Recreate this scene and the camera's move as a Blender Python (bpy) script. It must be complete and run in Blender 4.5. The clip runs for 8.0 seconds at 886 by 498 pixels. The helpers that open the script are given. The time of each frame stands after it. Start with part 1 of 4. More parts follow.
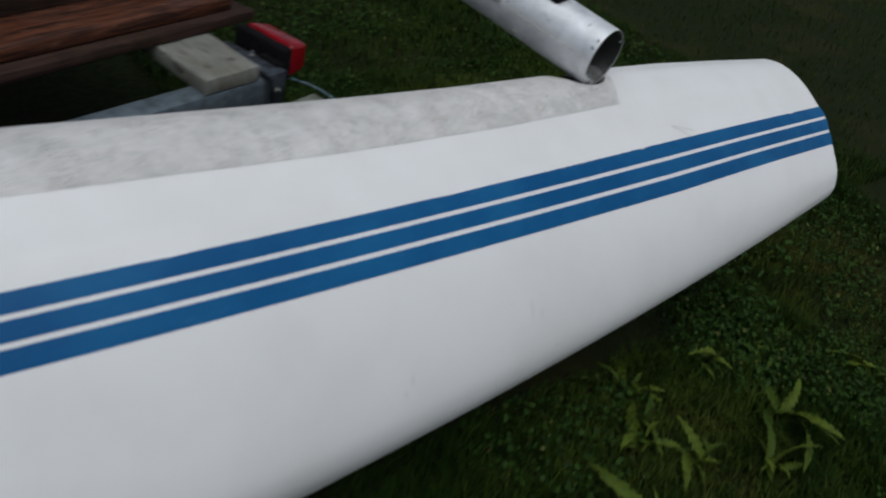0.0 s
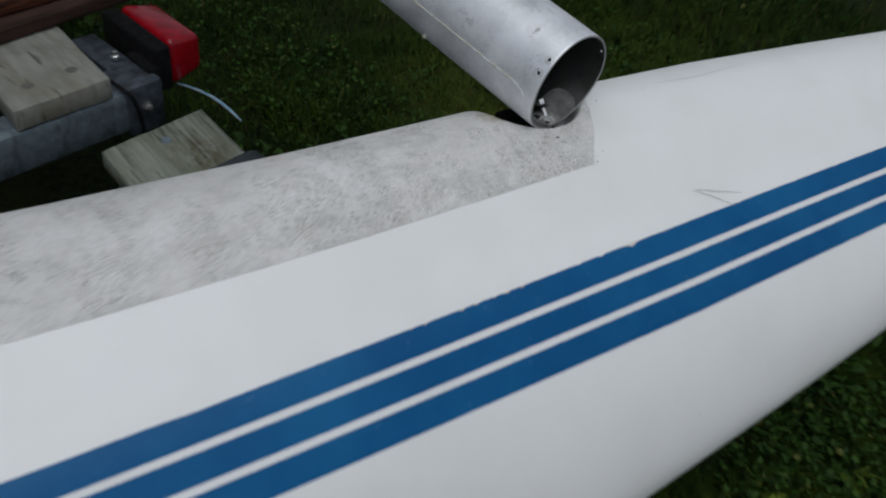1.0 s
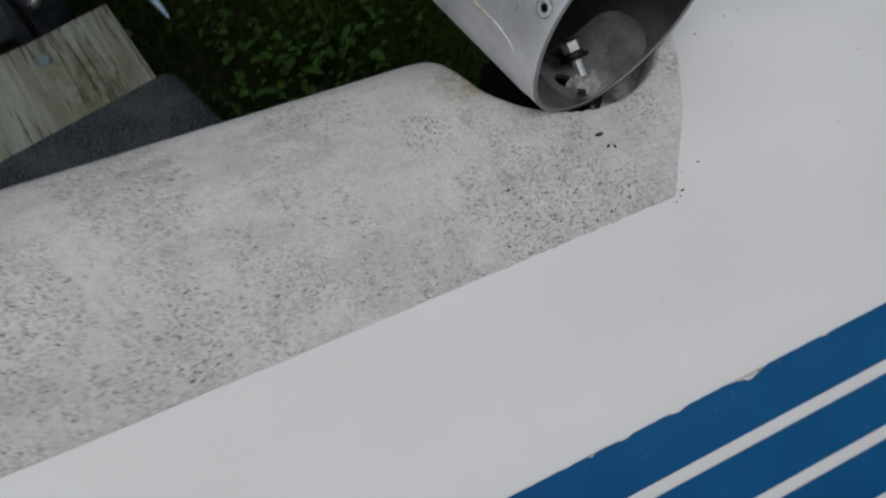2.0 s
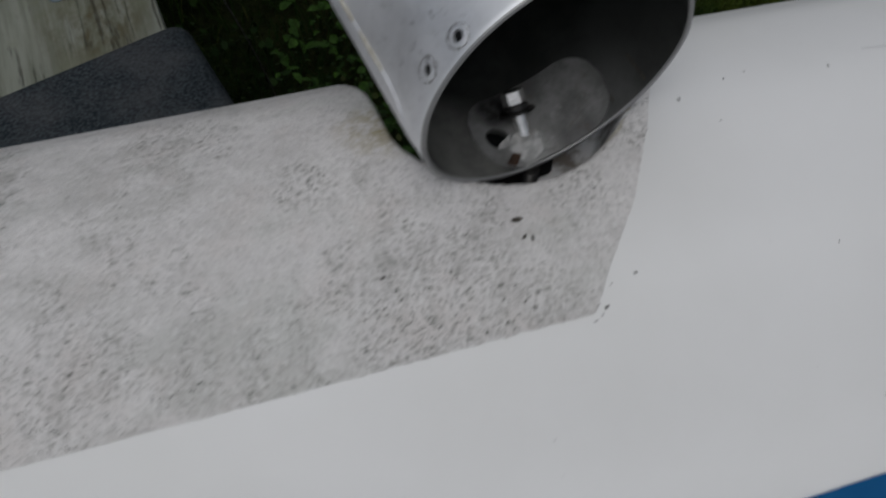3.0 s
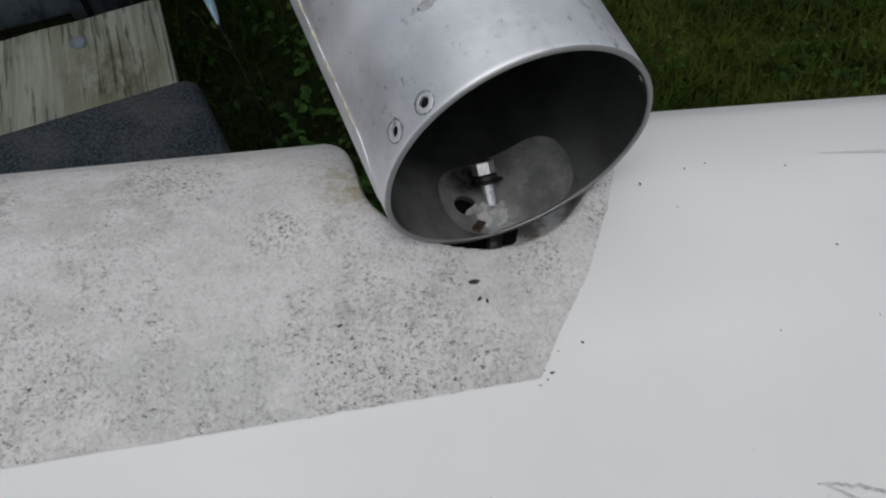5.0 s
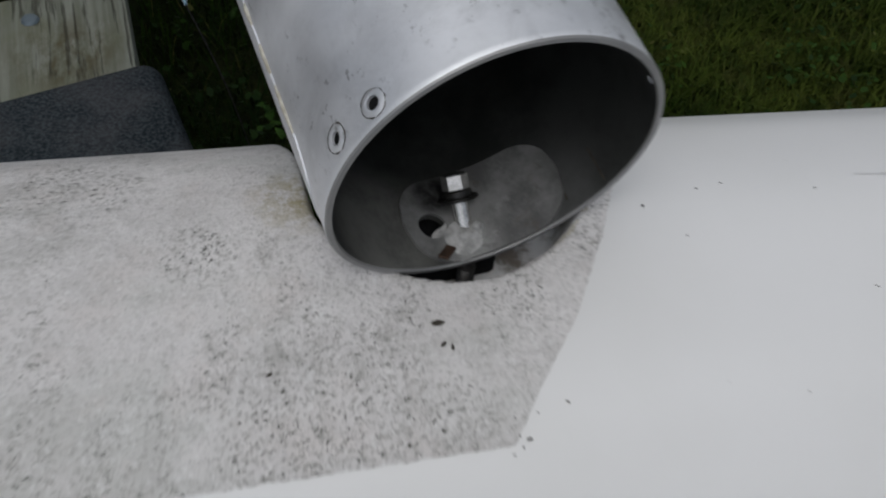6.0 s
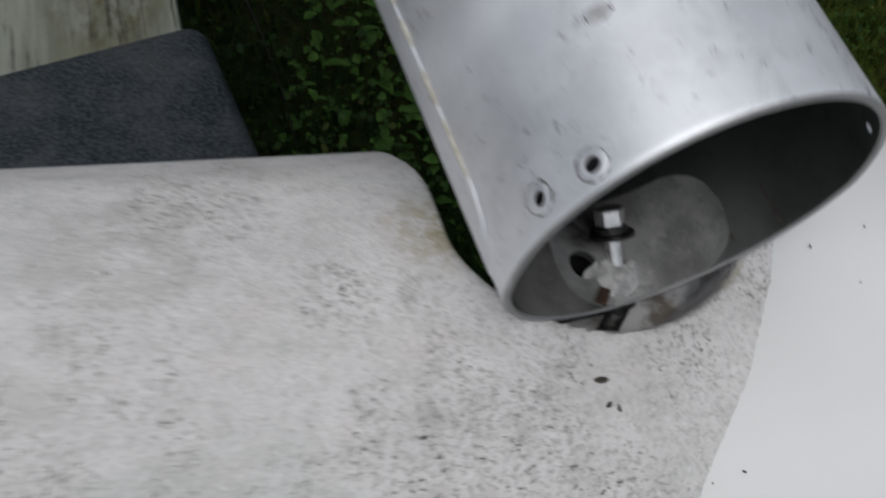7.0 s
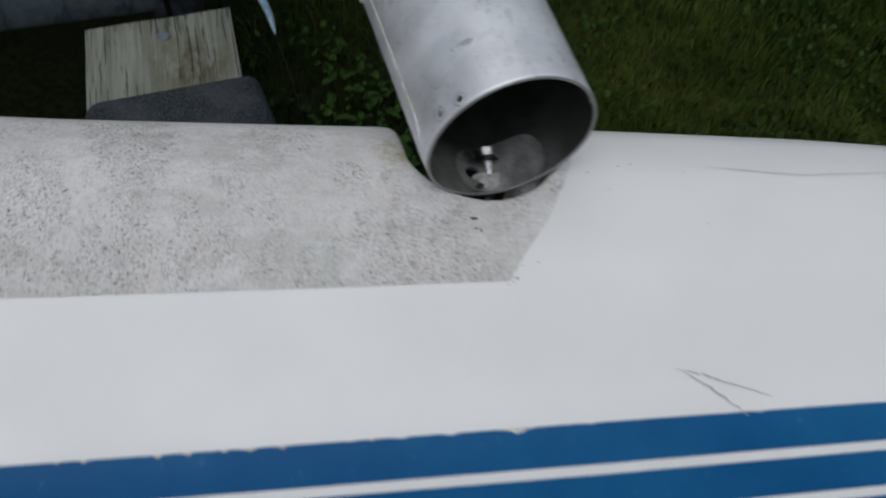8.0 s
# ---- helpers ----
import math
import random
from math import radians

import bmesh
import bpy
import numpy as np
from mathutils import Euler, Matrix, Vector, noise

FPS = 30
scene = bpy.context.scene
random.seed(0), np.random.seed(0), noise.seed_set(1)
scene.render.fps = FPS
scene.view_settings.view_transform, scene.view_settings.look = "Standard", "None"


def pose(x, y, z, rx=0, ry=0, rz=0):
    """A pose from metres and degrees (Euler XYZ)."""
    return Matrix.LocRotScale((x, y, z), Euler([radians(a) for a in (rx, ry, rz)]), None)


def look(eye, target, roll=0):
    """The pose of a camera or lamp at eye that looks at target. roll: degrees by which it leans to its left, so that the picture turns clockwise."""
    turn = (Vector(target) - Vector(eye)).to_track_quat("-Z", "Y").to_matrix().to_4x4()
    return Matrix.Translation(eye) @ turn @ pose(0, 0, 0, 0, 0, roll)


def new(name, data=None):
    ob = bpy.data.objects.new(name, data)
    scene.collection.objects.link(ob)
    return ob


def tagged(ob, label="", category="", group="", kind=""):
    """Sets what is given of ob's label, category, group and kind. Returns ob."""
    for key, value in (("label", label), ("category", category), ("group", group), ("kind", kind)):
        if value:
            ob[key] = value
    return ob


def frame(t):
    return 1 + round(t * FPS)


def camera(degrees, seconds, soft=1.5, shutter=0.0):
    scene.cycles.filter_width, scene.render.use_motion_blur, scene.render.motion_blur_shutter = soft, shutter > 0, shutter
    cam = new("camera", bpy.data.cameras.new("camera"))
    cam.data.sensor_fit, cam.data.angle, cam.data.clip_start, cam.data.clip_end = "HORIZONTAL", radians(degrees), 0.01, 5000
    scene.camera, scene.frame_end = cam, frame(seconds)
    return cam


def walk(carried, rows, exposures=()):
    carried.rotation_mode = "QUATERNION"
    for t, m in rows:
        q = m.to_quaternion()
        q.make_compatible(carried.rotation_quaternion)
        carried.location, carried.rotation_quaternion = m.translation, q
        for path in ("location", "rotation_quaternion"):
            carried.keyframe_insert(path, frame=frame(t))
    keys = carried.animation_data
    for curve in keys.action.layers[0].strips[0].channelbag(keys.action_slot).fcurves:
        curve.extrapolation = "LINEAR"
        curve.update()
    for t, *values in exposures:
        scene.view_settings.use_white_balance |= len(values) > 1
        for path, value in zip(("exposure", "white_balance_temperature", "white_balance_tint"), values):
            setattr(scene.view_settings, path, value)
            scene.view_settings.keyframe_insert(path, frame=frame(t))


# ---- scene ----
cam = camera(53.7, 8.0, soft=2.0, shutter=0.5)
PATH = [
    (0, (-1.501, -1.105, 1.404), (-0.292, 0.055, 0.308), 14.4),
    (0.5, (-1.048, -0.898, 1.371), (0.114, 0.256, 0.220), 11.25),
    (1, (-0.673, -0.691, 1.317), (0.233, 0.519, 0.007), 8.4),
    (1.5, (-0.388, -0.422, 1.171), (0.376, 0.787, -0.217), 3.8),
    (1.7, (-0.318, -0.348, 1.127), (0.349, 0.796, -0.373), 2.1),
    (2.8, (-0.124, -0.245, 1.049), (0.163, 0.813, -0.624), 0.0),
    (3, (-0.092, -0.222, 1.049), (0.170, 0.827, -0.634), -1.0),
    (3.5, (-0.057, -0.191, 1.037), (0.158, 0.850, -0.656), 0.8),
    (4, (-0.043, -0.210, 1.057), (0.160, 0.861, -0.620), 1.0),
    (4.2, (-0.051, -0.217, 1.074), (0.163, 0.919, -0.559), 1.3),
    (5.3, (-0.078, -0.250, 1.056), (0.220, 0.944, -0.521), 4.1),
    (5.5, (-0.074, -0.248, 1.055), (0.218, 0.948, -0.522), 4.0),
    (6, (-0.050, -0.187, 1.007), (0.257, 0.987, -0.580), 6.2),
    (6.5, (-0.0577, -0.1165, 0.9515), (0.2545, 1.010, -0.6665), 6.7),
    (7, (-0.106, -0.125, 0.997), (0.210, 0.943, -0.664), 9.3),
    (7.5, (-0.178, -0.224, 1.134), (0.192, 0.850, -0.512), 14.3),
    (8, (-0.143, -0.443, 1.215), (0.201, 0.794, -0.318), 11.5),
]

walk(cam, [(t, look(eye, target, roll)) for t, eye, target, roll in PATH], [(0.0, -0.09, 6050, 7), (0.5, -0.05, 6050, 7), (1.0, -0.16, 6050, 7), (1.5, -0.27, 6150, 8), (3.0, -0.47, 6250, 9), (3.5, -0.33, 6250, 9),
    (4.2, -0.22, 6250, 9), (5.5, -0.12, 6250, 9), (6.0, -0.21, 6250, 9), (6.5, -0.15, 6250, 9), (7.0, 0.01, 6250, 9), (7.5, 0.14, 6250, 9), (8.0, -0.14, 6100, 8)])

# ---- light: an overcast evening sky ----
world = bpy.data.worlds.new("overcast_sky")
scene.world = world
world.use_nodes = True
wn, wl = world.node_tree.nodes, world.node_tree.links
sky = wn.new("ShaderNodeTexSky")
sky.sky_type = "NISHITA"
sky.sun_disc = False
sky.sun_elevation, sky.sun_rotation = radians(62), radians(200)
sky.dust_density = 4.0
soften = wn.new("ShaderNodeHueSaturation")
soften.inputs["Saturation"].default_value = 0.35
wl.new(sky.outputs["Color"], soften.inputs["Color"])
wl.new(soften.outputs["Color"], wn["Background"].inputs["Color"])
wn["Background"].inputs["Strength"].default_value = 0.075

sun_data = bpy.data.lights.new("sun", "SUN")
sun_data.energy, sun_data.angle, sun_data.color = 0.9, radians(60), (1.0, 0.97, 0.93)
sun = new("sun", sun_data)
sun.matrix_world = look((-0.4, -1.2, 6.0), (0, 0, 0))


# ---- materials ----
def material(name, colour, rough=0.5, metal=0.0, spec=0.5):
    m = bpy.data.materials.new(name)
    m.use_nodes = True
    b = m.node_tree.nodes["Principled BSDF"]
    b.inputs["Base Color"].default_value = (*colour, 1)
    b.inputs["Roughness"].default_value = rough
    b.inputs["Metallic"].default_value = metal
    b.inputs["Specular IOR Level"].default_value = spec
    return m


class Nodes:
    """Short names for building node trees."""

    def __init__(self, m):
        self.t, self.n, self.l = m.node_tree, m.node_tree.nodes, m.node_tree.links
        self.b = self.n["Principled BSDF"]
        self.co = self.n.new("ShaderNodeTexCoord").outputs["Object"]

    def noise(self, scale, detail=4.0, rough=0.55, stretch=None, distortion=0.0, turn=0.0):
        x = self.n.new("ShaderNodeTexNoise")
        x.inputs["Scale"].default_value, x.inputs["Detail"].default_value = scale, detail
        x.inputs["Roughness"].default_value, x.inputs["Distortion"].default_value = rough, distortion
        src = self.co
        if stretch:
            mp = self.n.new("ShaderNodeMapping")
            mp.vector_type = "TEXTURE"
            mp.inputs["Scale"].default_value = tuple(1 / v for v in stretch)
            mp.inputs["Rotation"].default_value = (0, 0, radians(turn))
            self.l.new(self.co, mp.inputs["Vector"])
            src = mp.outputs["Vector"]
        self.l.new(src, x.inputs["Vector"])
        return x.outputs["Fac"]

    def ramp(self, fac, lo, hi, a=0.0, b=1.0):
        x = self.n.new("ShaderNodeMapRange")
        x.interpolation_type = "SMOOTHSTEP"
        x.inputs["From Min"].default_value, x.inputs["From Max"].default_value = lo, hi
        x.inputs["To Min"].default_value, x.inputs["To Max"].default_value = a, b
        self.l.new(fac, x.inputs["Value"])
        return x.outputs["Result"]

    def math(self, op, a, b):
        x = self.n.new("ShaderNodeMath")
        x.operation = op
        for i, v in enumerate((a, b)):
            if isinstance(v, (int, float)):
                x.inputs[i].default_value = v
            else:
                self.l.new(v, x.inputs[i])
        return x.outputs[0]

    def mix(self, fac, a, b):
        x = self.n.new("ShaderNodeMix")
        x.data_type = "RGBA"
        for sock, v in ((x.inputs["Factor"], fac), (x.inputs[6], a), (x.inputs[7], b)):
            if isinstance(v, tuple):
                sock.default_value = (*v, 1)
            elif isinstance(v, (int, float)):
                sock.default_value = v
            else:
                self.l.new(v, sock)
        return x.outputs[2]

    def spot(self, centre, inner, outer):
        """1 within inner of a point of the mesh, falling to 0 at outer."""
        x = self.n.new("ShaderNodeVectorMath")
        x.operation = "DISTANCE"
        self.l.new(self.co, x.inputs[0])
        x.inputs[1].default_value = centre
        return self.ramp(x.outputs["Value"], inner, outer, 1.0, 0.0)

    def colour(self, c):
        self.l.new(c, self.b.inputs["Base Color"])

    def rough(self, r):
        self.l.new(r, self.b.inputs["Roughness"])

    def bump(self, h, strength=0.3, distance=0.001):
        x = self.n.new("ShaderNodeBump")
        x.inputs["Strength"].default_value, x.inputs["Distance"].default_value = strength, distance
        self.l.new(h, x.inputs["Height"])
        self.l.new(x.outputs["Normal"], self.b.inputs["Normal"])

    def island(self):
        return self.n.new("ShaderNodeNewGeometry").outputs["Random Per Island"]

    def one(self):
        return self.n.new("ShaderNodeObjectInfo").outputs["Random"]


def make_gelcoat():
    m = material("white_gelcoat", (0.8, 0.8, 0.8), 0.42, spec=0.35)
    n = Nodes(m)
    c = n.mix(n.ramp(n.noise(5, 6), 0.35, 0.75), (0.84, 0.84, 0.84), (0.79, 0.79, 0.78))
    scuff = n.ramp(n.noise(9, 8, 0.7, (0.5, 3.0, 3.0)), 0.66, 0.80)
    c = n.mix(n.math("MULTIPLY", scuff, 0.22), c, (0.5, 0.5, 0.48))
    speck = n.ramp(n.noise(170, 2, 0.5), 0.755, 0.79)
    gate = n.ramp(n.noise(14, 2), 0.5, 0.62)
    c = n.mix(n.math("MULTIPLY", n.math("MULTIPLY", speck, gate), 0.75), c, (0.12, 0.115, 0.10))
    # brown stains in the saddle
    c = n.mix(n.math("MULTIPLY", n.spot((0.045, 0.075, 0.665), 0.03, 0.065), n.ramp(n.noise(38, 5, 0.7), 0.42, 0.62, 0.08, 0.9)), c, (0.17, 0.135, 0.10))
    n.colour(c)
    n.rough(n.ramp(n.noise(12, 5), 0.3, 0.7, 0.34, 0.5))
    n.bump(n.noise(60, 3), 0.05, 0.001)
    return m


def make_pad():
    m = material("weathered_nonskid", (0.6, 0.6, 0.58), 0.9, spec=0.2)
    n = Nodes(m)
    c = n.mix(n.ramp(n.noise(7, 5, 0.6), 0.30, 0.70), (0.800, 0.782, 0.772), (0.680, 0.665, 0.656))
    # large stains: grey-green algae and a faint pink-brown bloom
    c = n.mix(n.math("MULTIPLY", n.ramp(n.noise(9, 5, 0.65, (1.0, 1.6, 1.0)), 0.48, 0.70), 0.50), c, (0.455, 0.455, 0.430))
    c = n.mix(n.math("MULTIPLY", n.ramp(n.noise(17, 4, 0.6, (0.7, 1.3, 1.0)), 0.52, 0.70), 0.38), c, (0.50, 0.525, 0.490))
    c = n.mix(n.math("MULTIPLY", n.ramp(n.noise(28, 4, 0.6), 0.5, 0.72), 0.35), c, (0.68, 0.625, 0.595))
    # uneven grit all over
    c = n.mix(n.math("MULTIPLY", n.ramp(n.noise(75, 6, 0.75), 0.42, 0.70), 0.42), c, (0.50, 0.49, 0.475))
    grit = n.noise(260, 6, 0.82)
    c = n.mix(n.math("MULTIPLY", n.ramp(grit, 0.53, 0.66), 0.42), c, (0.33, 0.325, 0.305))
    # mildew: fine grains everywhere, thick only in some places
    where = n.ramp(n.noise(11, 7, 0.72, (1.7, 0.7, 1.0)), 0.42, 0.60)
    for centre, inner, outer in (((0.002, -0.038, 0.692), 0.006, 0.028), ((-0.070, -0.036, 0.694), 0.008, 0.036), ((-0.095, 0.045, 0.703), 0.006, 0.026), ((-0.200, -0.020, 0.697), 0.010, 0.036)):
        where = n.math("MAXIMUM", where, n.math("MULTIPLY", n.spot(centre, inner, outer), n.ramp(n.noise(60, 5, 0.7), 0.34, 0.56, 0.35, 1.0)))
    fine = n.noise(480, 3, 0.65)
    c = n.mix(n.math("MULTIPLY", n.ramp(fine, 0.46, 0.68), n.ramp(where, 0.0, 1.0, 0.22, 0.66)), c, (0.27, 0.265, 0.245))
    speck = n.ramp(n.noise(400, 4, 0.75, (0.80, 1.0, 1.0), 0.3), 0.575, 0.64)
    c = n.mix(n.math("MULTIPLY", speck, n.ramp(where, 0.0, 1.0, 0.12, 1.0)), c, (0.075, 0.075, 0.062))
    blot = n.ramp(n.noise(150, 5, 0.8, None, 0.3), 0.60, 0.68)
    c = n.mix(n.math("MULTIPLY", blot, n.ramp(where, 0.0, 1.0, 0.22, 0.66)), c, (0.17, 0.17, 0.148))
    film = n.ramp(n.noise(26, 6, 0.75), 0.48, 0.72)
    c = n.mix(n.math("MULTIPLY", film, n.ramp(where, 0, 1, 0.14, 0.5)), c, (0.285, 0.282, 0.262))
    pale = n.ramp(n.noise(330, 2, 0.5, None, 0.0), 0.58, 0.72)
    c = n.mix(n.math("MULTIPLY", pale, 0.4), c, (0.84, 0.84, 0.83))
    # yellow moss by the corner of the saddle
    moss = n.math("MULTIPLY", n.spot((-0.050, 0.072, 0.69), 0.006, 0.034), n.ramp(n.noise(130, 6, 0.8), 0.40, 0.56, 0.0, 0.85))
    c = n.mix(moss, c, (0.34, 0.285, 0.11))
    n.colour(c)
    n.bump(n.math("ADD", n.math("ADD", fine, grit), n.noise(700, 2)), 0.5, 0.0009)
    return m


def make_blue():
    m = material("blue_stripe_paint", (0.012, 0.10, 0.30), 0.45, spec=0.2)
    n = Nodes(m)
    c = n.mix(n.ramp(n.noise(7, 6, 0.6), 0.35, 0.7), (0.004, 0.082, 0.235), (0.010, 0.115, 0.285))
    c = n.mix(n.math("MULTIPLY", n.ramp(n.noise(120, 4), 0.64, 0.74), 0.25), c, (0.12, 0.22, 0.38))
    n.colour(c)
    n.rough(n.ramp(n.noise(30, 4), 0.3, 0.7, 0.36, 0.5))
    n.bump(n.noise(500, 2), 0.04, 0.0004)
    return m


def make_aluminium(name, base, rough, dull=0.35):
    m = material(name, base, rough, 1.0)
    n = Nodes(m)
    stain = n.ramp(n.noise(22, 6, 0.65), 0.35, 0.7)
    c = n.mix(stain, base, tuple(v * 0.86 for v in base))
    cloud = n.ramp(n.noise(34, 7, 0.72, None, 0.5), 0.47, 0.70)
    c = n.mix(n.math("MULTIPLY", cloud, 0.28), c, tuple(v * 0.55 for v in base))
    pit = n.math("MULTIPLY", n.ramp(n.noise(80, 6, 0.75, (1.0, 0.5, 1.0)), 0.54, 0.66), n.ramp(n.noise(20, 4), 0.42, 0.62))
    c = n.mix(n.math("MULTIPLY", pit, 0.6), c, (0.24, 0.24, 0.25))
    fleck = n.math("MULTIPLY", n.ramp(n.noise(190, 4, 0.7, (1.0, 0.6, 1.0)), 0.60, 0.68), n.ramp(n.noise(26, 5, 0.7), 0.46, 0.60))
    c = n.mix(n.math("MULTIPLY", fleck, 0.5), c, (0.13, 0.13, 0.135))
    n.colour(c)
    n.rough(n.ramp(n.noise(40, 5), 0.3, 0.7, rough - 0.06, rough + 0.10))
    # a dull oxide skin: partly not metallic
    n.l.new(n.ramp(n.noise(15, 4), 0.3, 0.75, 1.0 - dull, 1.0 - dull * 0.3), n.b.inputs["Metallic"])
    n.bump(n.noise(260, 4, 0.6), 0.10, 0.0006)
    return m


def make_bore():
    """Tarnished inside of the tube: shade put into a dark base, light into paler patches low down, and thin run marks.
    """
    m = material("shaded_bore_aluminium", (0.1, 0.1, 0.1), 0.7, 0.25, 0.3)
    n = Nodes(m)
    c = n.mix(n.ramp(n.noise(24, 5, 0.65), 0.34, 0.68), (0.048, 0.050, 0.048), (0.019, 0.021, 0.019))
    # light on the lower wall painted in as paler patches
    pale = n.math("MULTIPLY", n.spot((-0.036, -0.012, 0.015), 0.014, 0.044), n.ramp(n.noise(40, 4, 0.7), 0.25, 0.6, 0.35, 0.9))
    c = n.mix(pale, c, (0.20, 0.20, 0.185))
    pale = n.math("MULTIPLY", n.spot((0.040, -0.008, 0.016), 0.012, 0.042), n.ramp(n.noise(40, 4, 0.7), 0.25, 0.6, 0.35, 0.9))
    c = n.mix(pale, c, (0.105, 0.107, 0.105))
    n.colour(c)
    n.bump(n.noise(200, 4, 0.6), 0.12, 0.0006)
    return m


def make_stained_shaded():
    m = material("stained_shaded_aluminium", (0.3, 0.3, 0.3), 0.6, 0.4)
    n = Nodes(m)
    c = n.mix(n.ramp(n.noise(34, 6, 0.72), 0.34, 0.64), (0.30, 0.30, 0.295), (0.14, 0.14, 0.138))
    c = n.mix(n.math("MULTIPLY", n.ramp(n.noise(90, 5, 0.75), 0.58, 0.70), 0.45), c, (0.44, 0.44, 0.43))
    c = n.mix(n.math("MULTIPLY", n.ramp(n.noise(48, 5, 0.7, None, 0.5), 0.60, 0.72), 0.45), c, (0.12, 0.10, 0.075))
    # the bolt head's shadow painted in dark, salt white towards the sawn edge, darker at the far end
    c = n.mix(n.math("MULTIPLY", n.spot((0.004, -0.014, 0.004), 0.005, 0.020), n.ramp(n.noise(130, 5, 0.75), 0.36, 0.6, 0.2, 0.85)), c, (0.44, 0.44, 0.43))
    c = n.mix(n.math("MULTIPLY", n.spot((-0.009, 0.014, 0.005), 0.006, 0.015), n.ramp(n.noise(120, 5, 0.7), 0.3, 0.6, 0.6, 0.97)), c, (0.014, 0.014, 0.014))
    c = n.mix(n.math("MULTIPLY", n.spot((0.056, 0.014, 0.034), 0.006, 0.030), 0.7), c, (0.062, 0.064, 0.062))
    n.colour(c)
    n.bump(n.noise(180, 5, 0.7), 0.2, 0.0008)
    return m


def make_timber(name, light, dark, crack, axis=(30.0, 2.0, 6.0), turn=8.0, moss=0.65):
    m = material(name, light, 0.85, spec=0.2)
    n = Nodes(m)
    grain = n.noise(3, 6, 0.6, axis, 0.25, turn)
    c = n.mix(n.ramp(grain, 0.35, 0.65), light, dark)
    c = n.mix(n.math("MULTIPLY", n.ramp(n.noise(9, 5), 0.45, 0.72), 0.5), c, tuple(v * 0.6 for v in dark))
    split = n.ramp(n.noise(3.5, 3, 0.5, (axis[0] * 1.6, axis[1] * 0.9, axis[2]), 0.0, turn), 0.63, 0.70)
    c = n.mix(n.math("MULTIPLY", split, 0.85), c, crack)
    c = n.mix(n.math("MULTIPLY", n.ramp(n.noise(5, 4, 0.6, (2.2, 0.8, 1.0), 0.6, turn), 0.52, 0.66), moss), c, (0.12, 0.085, 0.035))
    n.colour(c)
    n.bump(n.math("SUBTRACT", grain, n.math("MULTIPLY", split, 1.5)), 0.6, 0.002)
    return m


def make_plank():
    """Bleached softwood with a green bloom, fine black checks along the grain and a brown water stain."""
    m = material("grey_green_timber", (0.27, 0.28, 0.24), 0.85, spec=0.2)
    n = Nodes(m)
    grain = n.noise(3, 6, 0.6, (34.0, 1.6, 6.0), 0.2, 8.0)
    c = n.mix(n.ramp(grain, 0.36, 0.64), (0.245, 0.26, 0.222), (0.165, 0.177, 0.142))
    bloom = n.ramp(n.noise(7, 5, 0.65, (1.6, 0.8, 1.0), 0.4, 8.0), 0.44, 0.66)
    c = n.mix(n.math("MULTIPLY", bloom, 0.40), c, (0.125, 0.13, 0.055))
    stain = n.math("MULTIPLY", n.spot((0.165, -0.255, 0.364), 0.020, 0.085), n.ramp(n.noise(26, 5, 0.7, (1.8, 0.7, 1.0)), 0.34, 0.6))
    c = n.mix(n.math("MULTIPLY", stain, 0.8), c, (0.078, 0.066, 0.030))
    check = n.math("MULTIPLY", n.ramp(n.noise(4, 3, 0.6, (44.0, 2.2, 6.0), 0.0, 8.0), 0.55, 0.62), n.ramp(n.noise(9, 3), 0.38, 0.50))
    c = n.mix(n.math("MULTIPLY", check, 0.65), c, (0.030, 0.028, 0.020))
    n.colour(c)
    n.bump(n.math("SUBTRACT", grain, n.math("MULTIPLY", check, 1.6)), 0.6, 0.002)
    return m


def make_varnish():
    m = material("worn_red_varnish", (0.17, 0.055, 0.025), 0.45, spec=0.3)
    n = Nodes(m)
    grain = n.noise(3, 7, 0.65, (2.0, 26.0, 26.0), 0.5, 19.0)
    c = n.mix(n.ramp(grain, 0.35, 0.62), (0.125, 0.042, 0.020), (0.024, 0.009, 0.006))
    bare = n.ramp(n.noise(14, 6, 0.7, (0.7, 3.0, 3.0)), 0.56, 0.70)
    c = n.mix(n.math("MULTIPLY", bare, 0.7), c, (0.21, 0.10, 0.055))
    n.colour(c)
    n.rough(n.ramp(n.noise(11, 5), 0.35, 0.7, 0.42, 0.8))
    n.bump(grain, 0.35, 0.002)
    return m


def make_carpet():
    m = material("grey_bunk_carpet", (0.05, 0.053, 0.06), 1.0, spec=0.05)
    n = Nodes(m)
    f = n.noise(300, 4, 0.7)
    c = n.mix(n.ramp(f, 0.35, 0.68), (0.016, 0.021, 0.025), (0.066, 0.078, 0.087))
    c = n.mix(n.math("MULTIPLY", n.ramp(n.noise(20, 4), 0.4, 0.7), 0.4), c, (0.10, 0.10, 0.105))
    n.colour(c)
    n.bump(f, 1.0, 0.002)
    return m


def make_galvanised(name, light, dark, stain):
    m = material(name, light, 0.6, 0.35)
    n = Nodes(m)
    c = n.mix(n.ramp(n.noise(45, 5, 0.6), 0.25, 0.75), light, dark)
    streak = n.ramp(n.noise(13, 6, 0.7, (2.2, 0.6, 0.8), 0.4, 16.0), 0.50, 0.66)
    c = n.mix(n.math("MULTIPLY", streak, stain), c, (0.020, 0.024, 0.028))
    c = n.mix(n.math("MULTIPLY", n.ramp(n.noise(9, 6, 0.7), 0.52, 0.70), 0.75), c, (0.035, 0.036, 0.036))
    n.colour(c)
    n.bump(n.noise(120, 4), 0.2, 0.001)
    return m


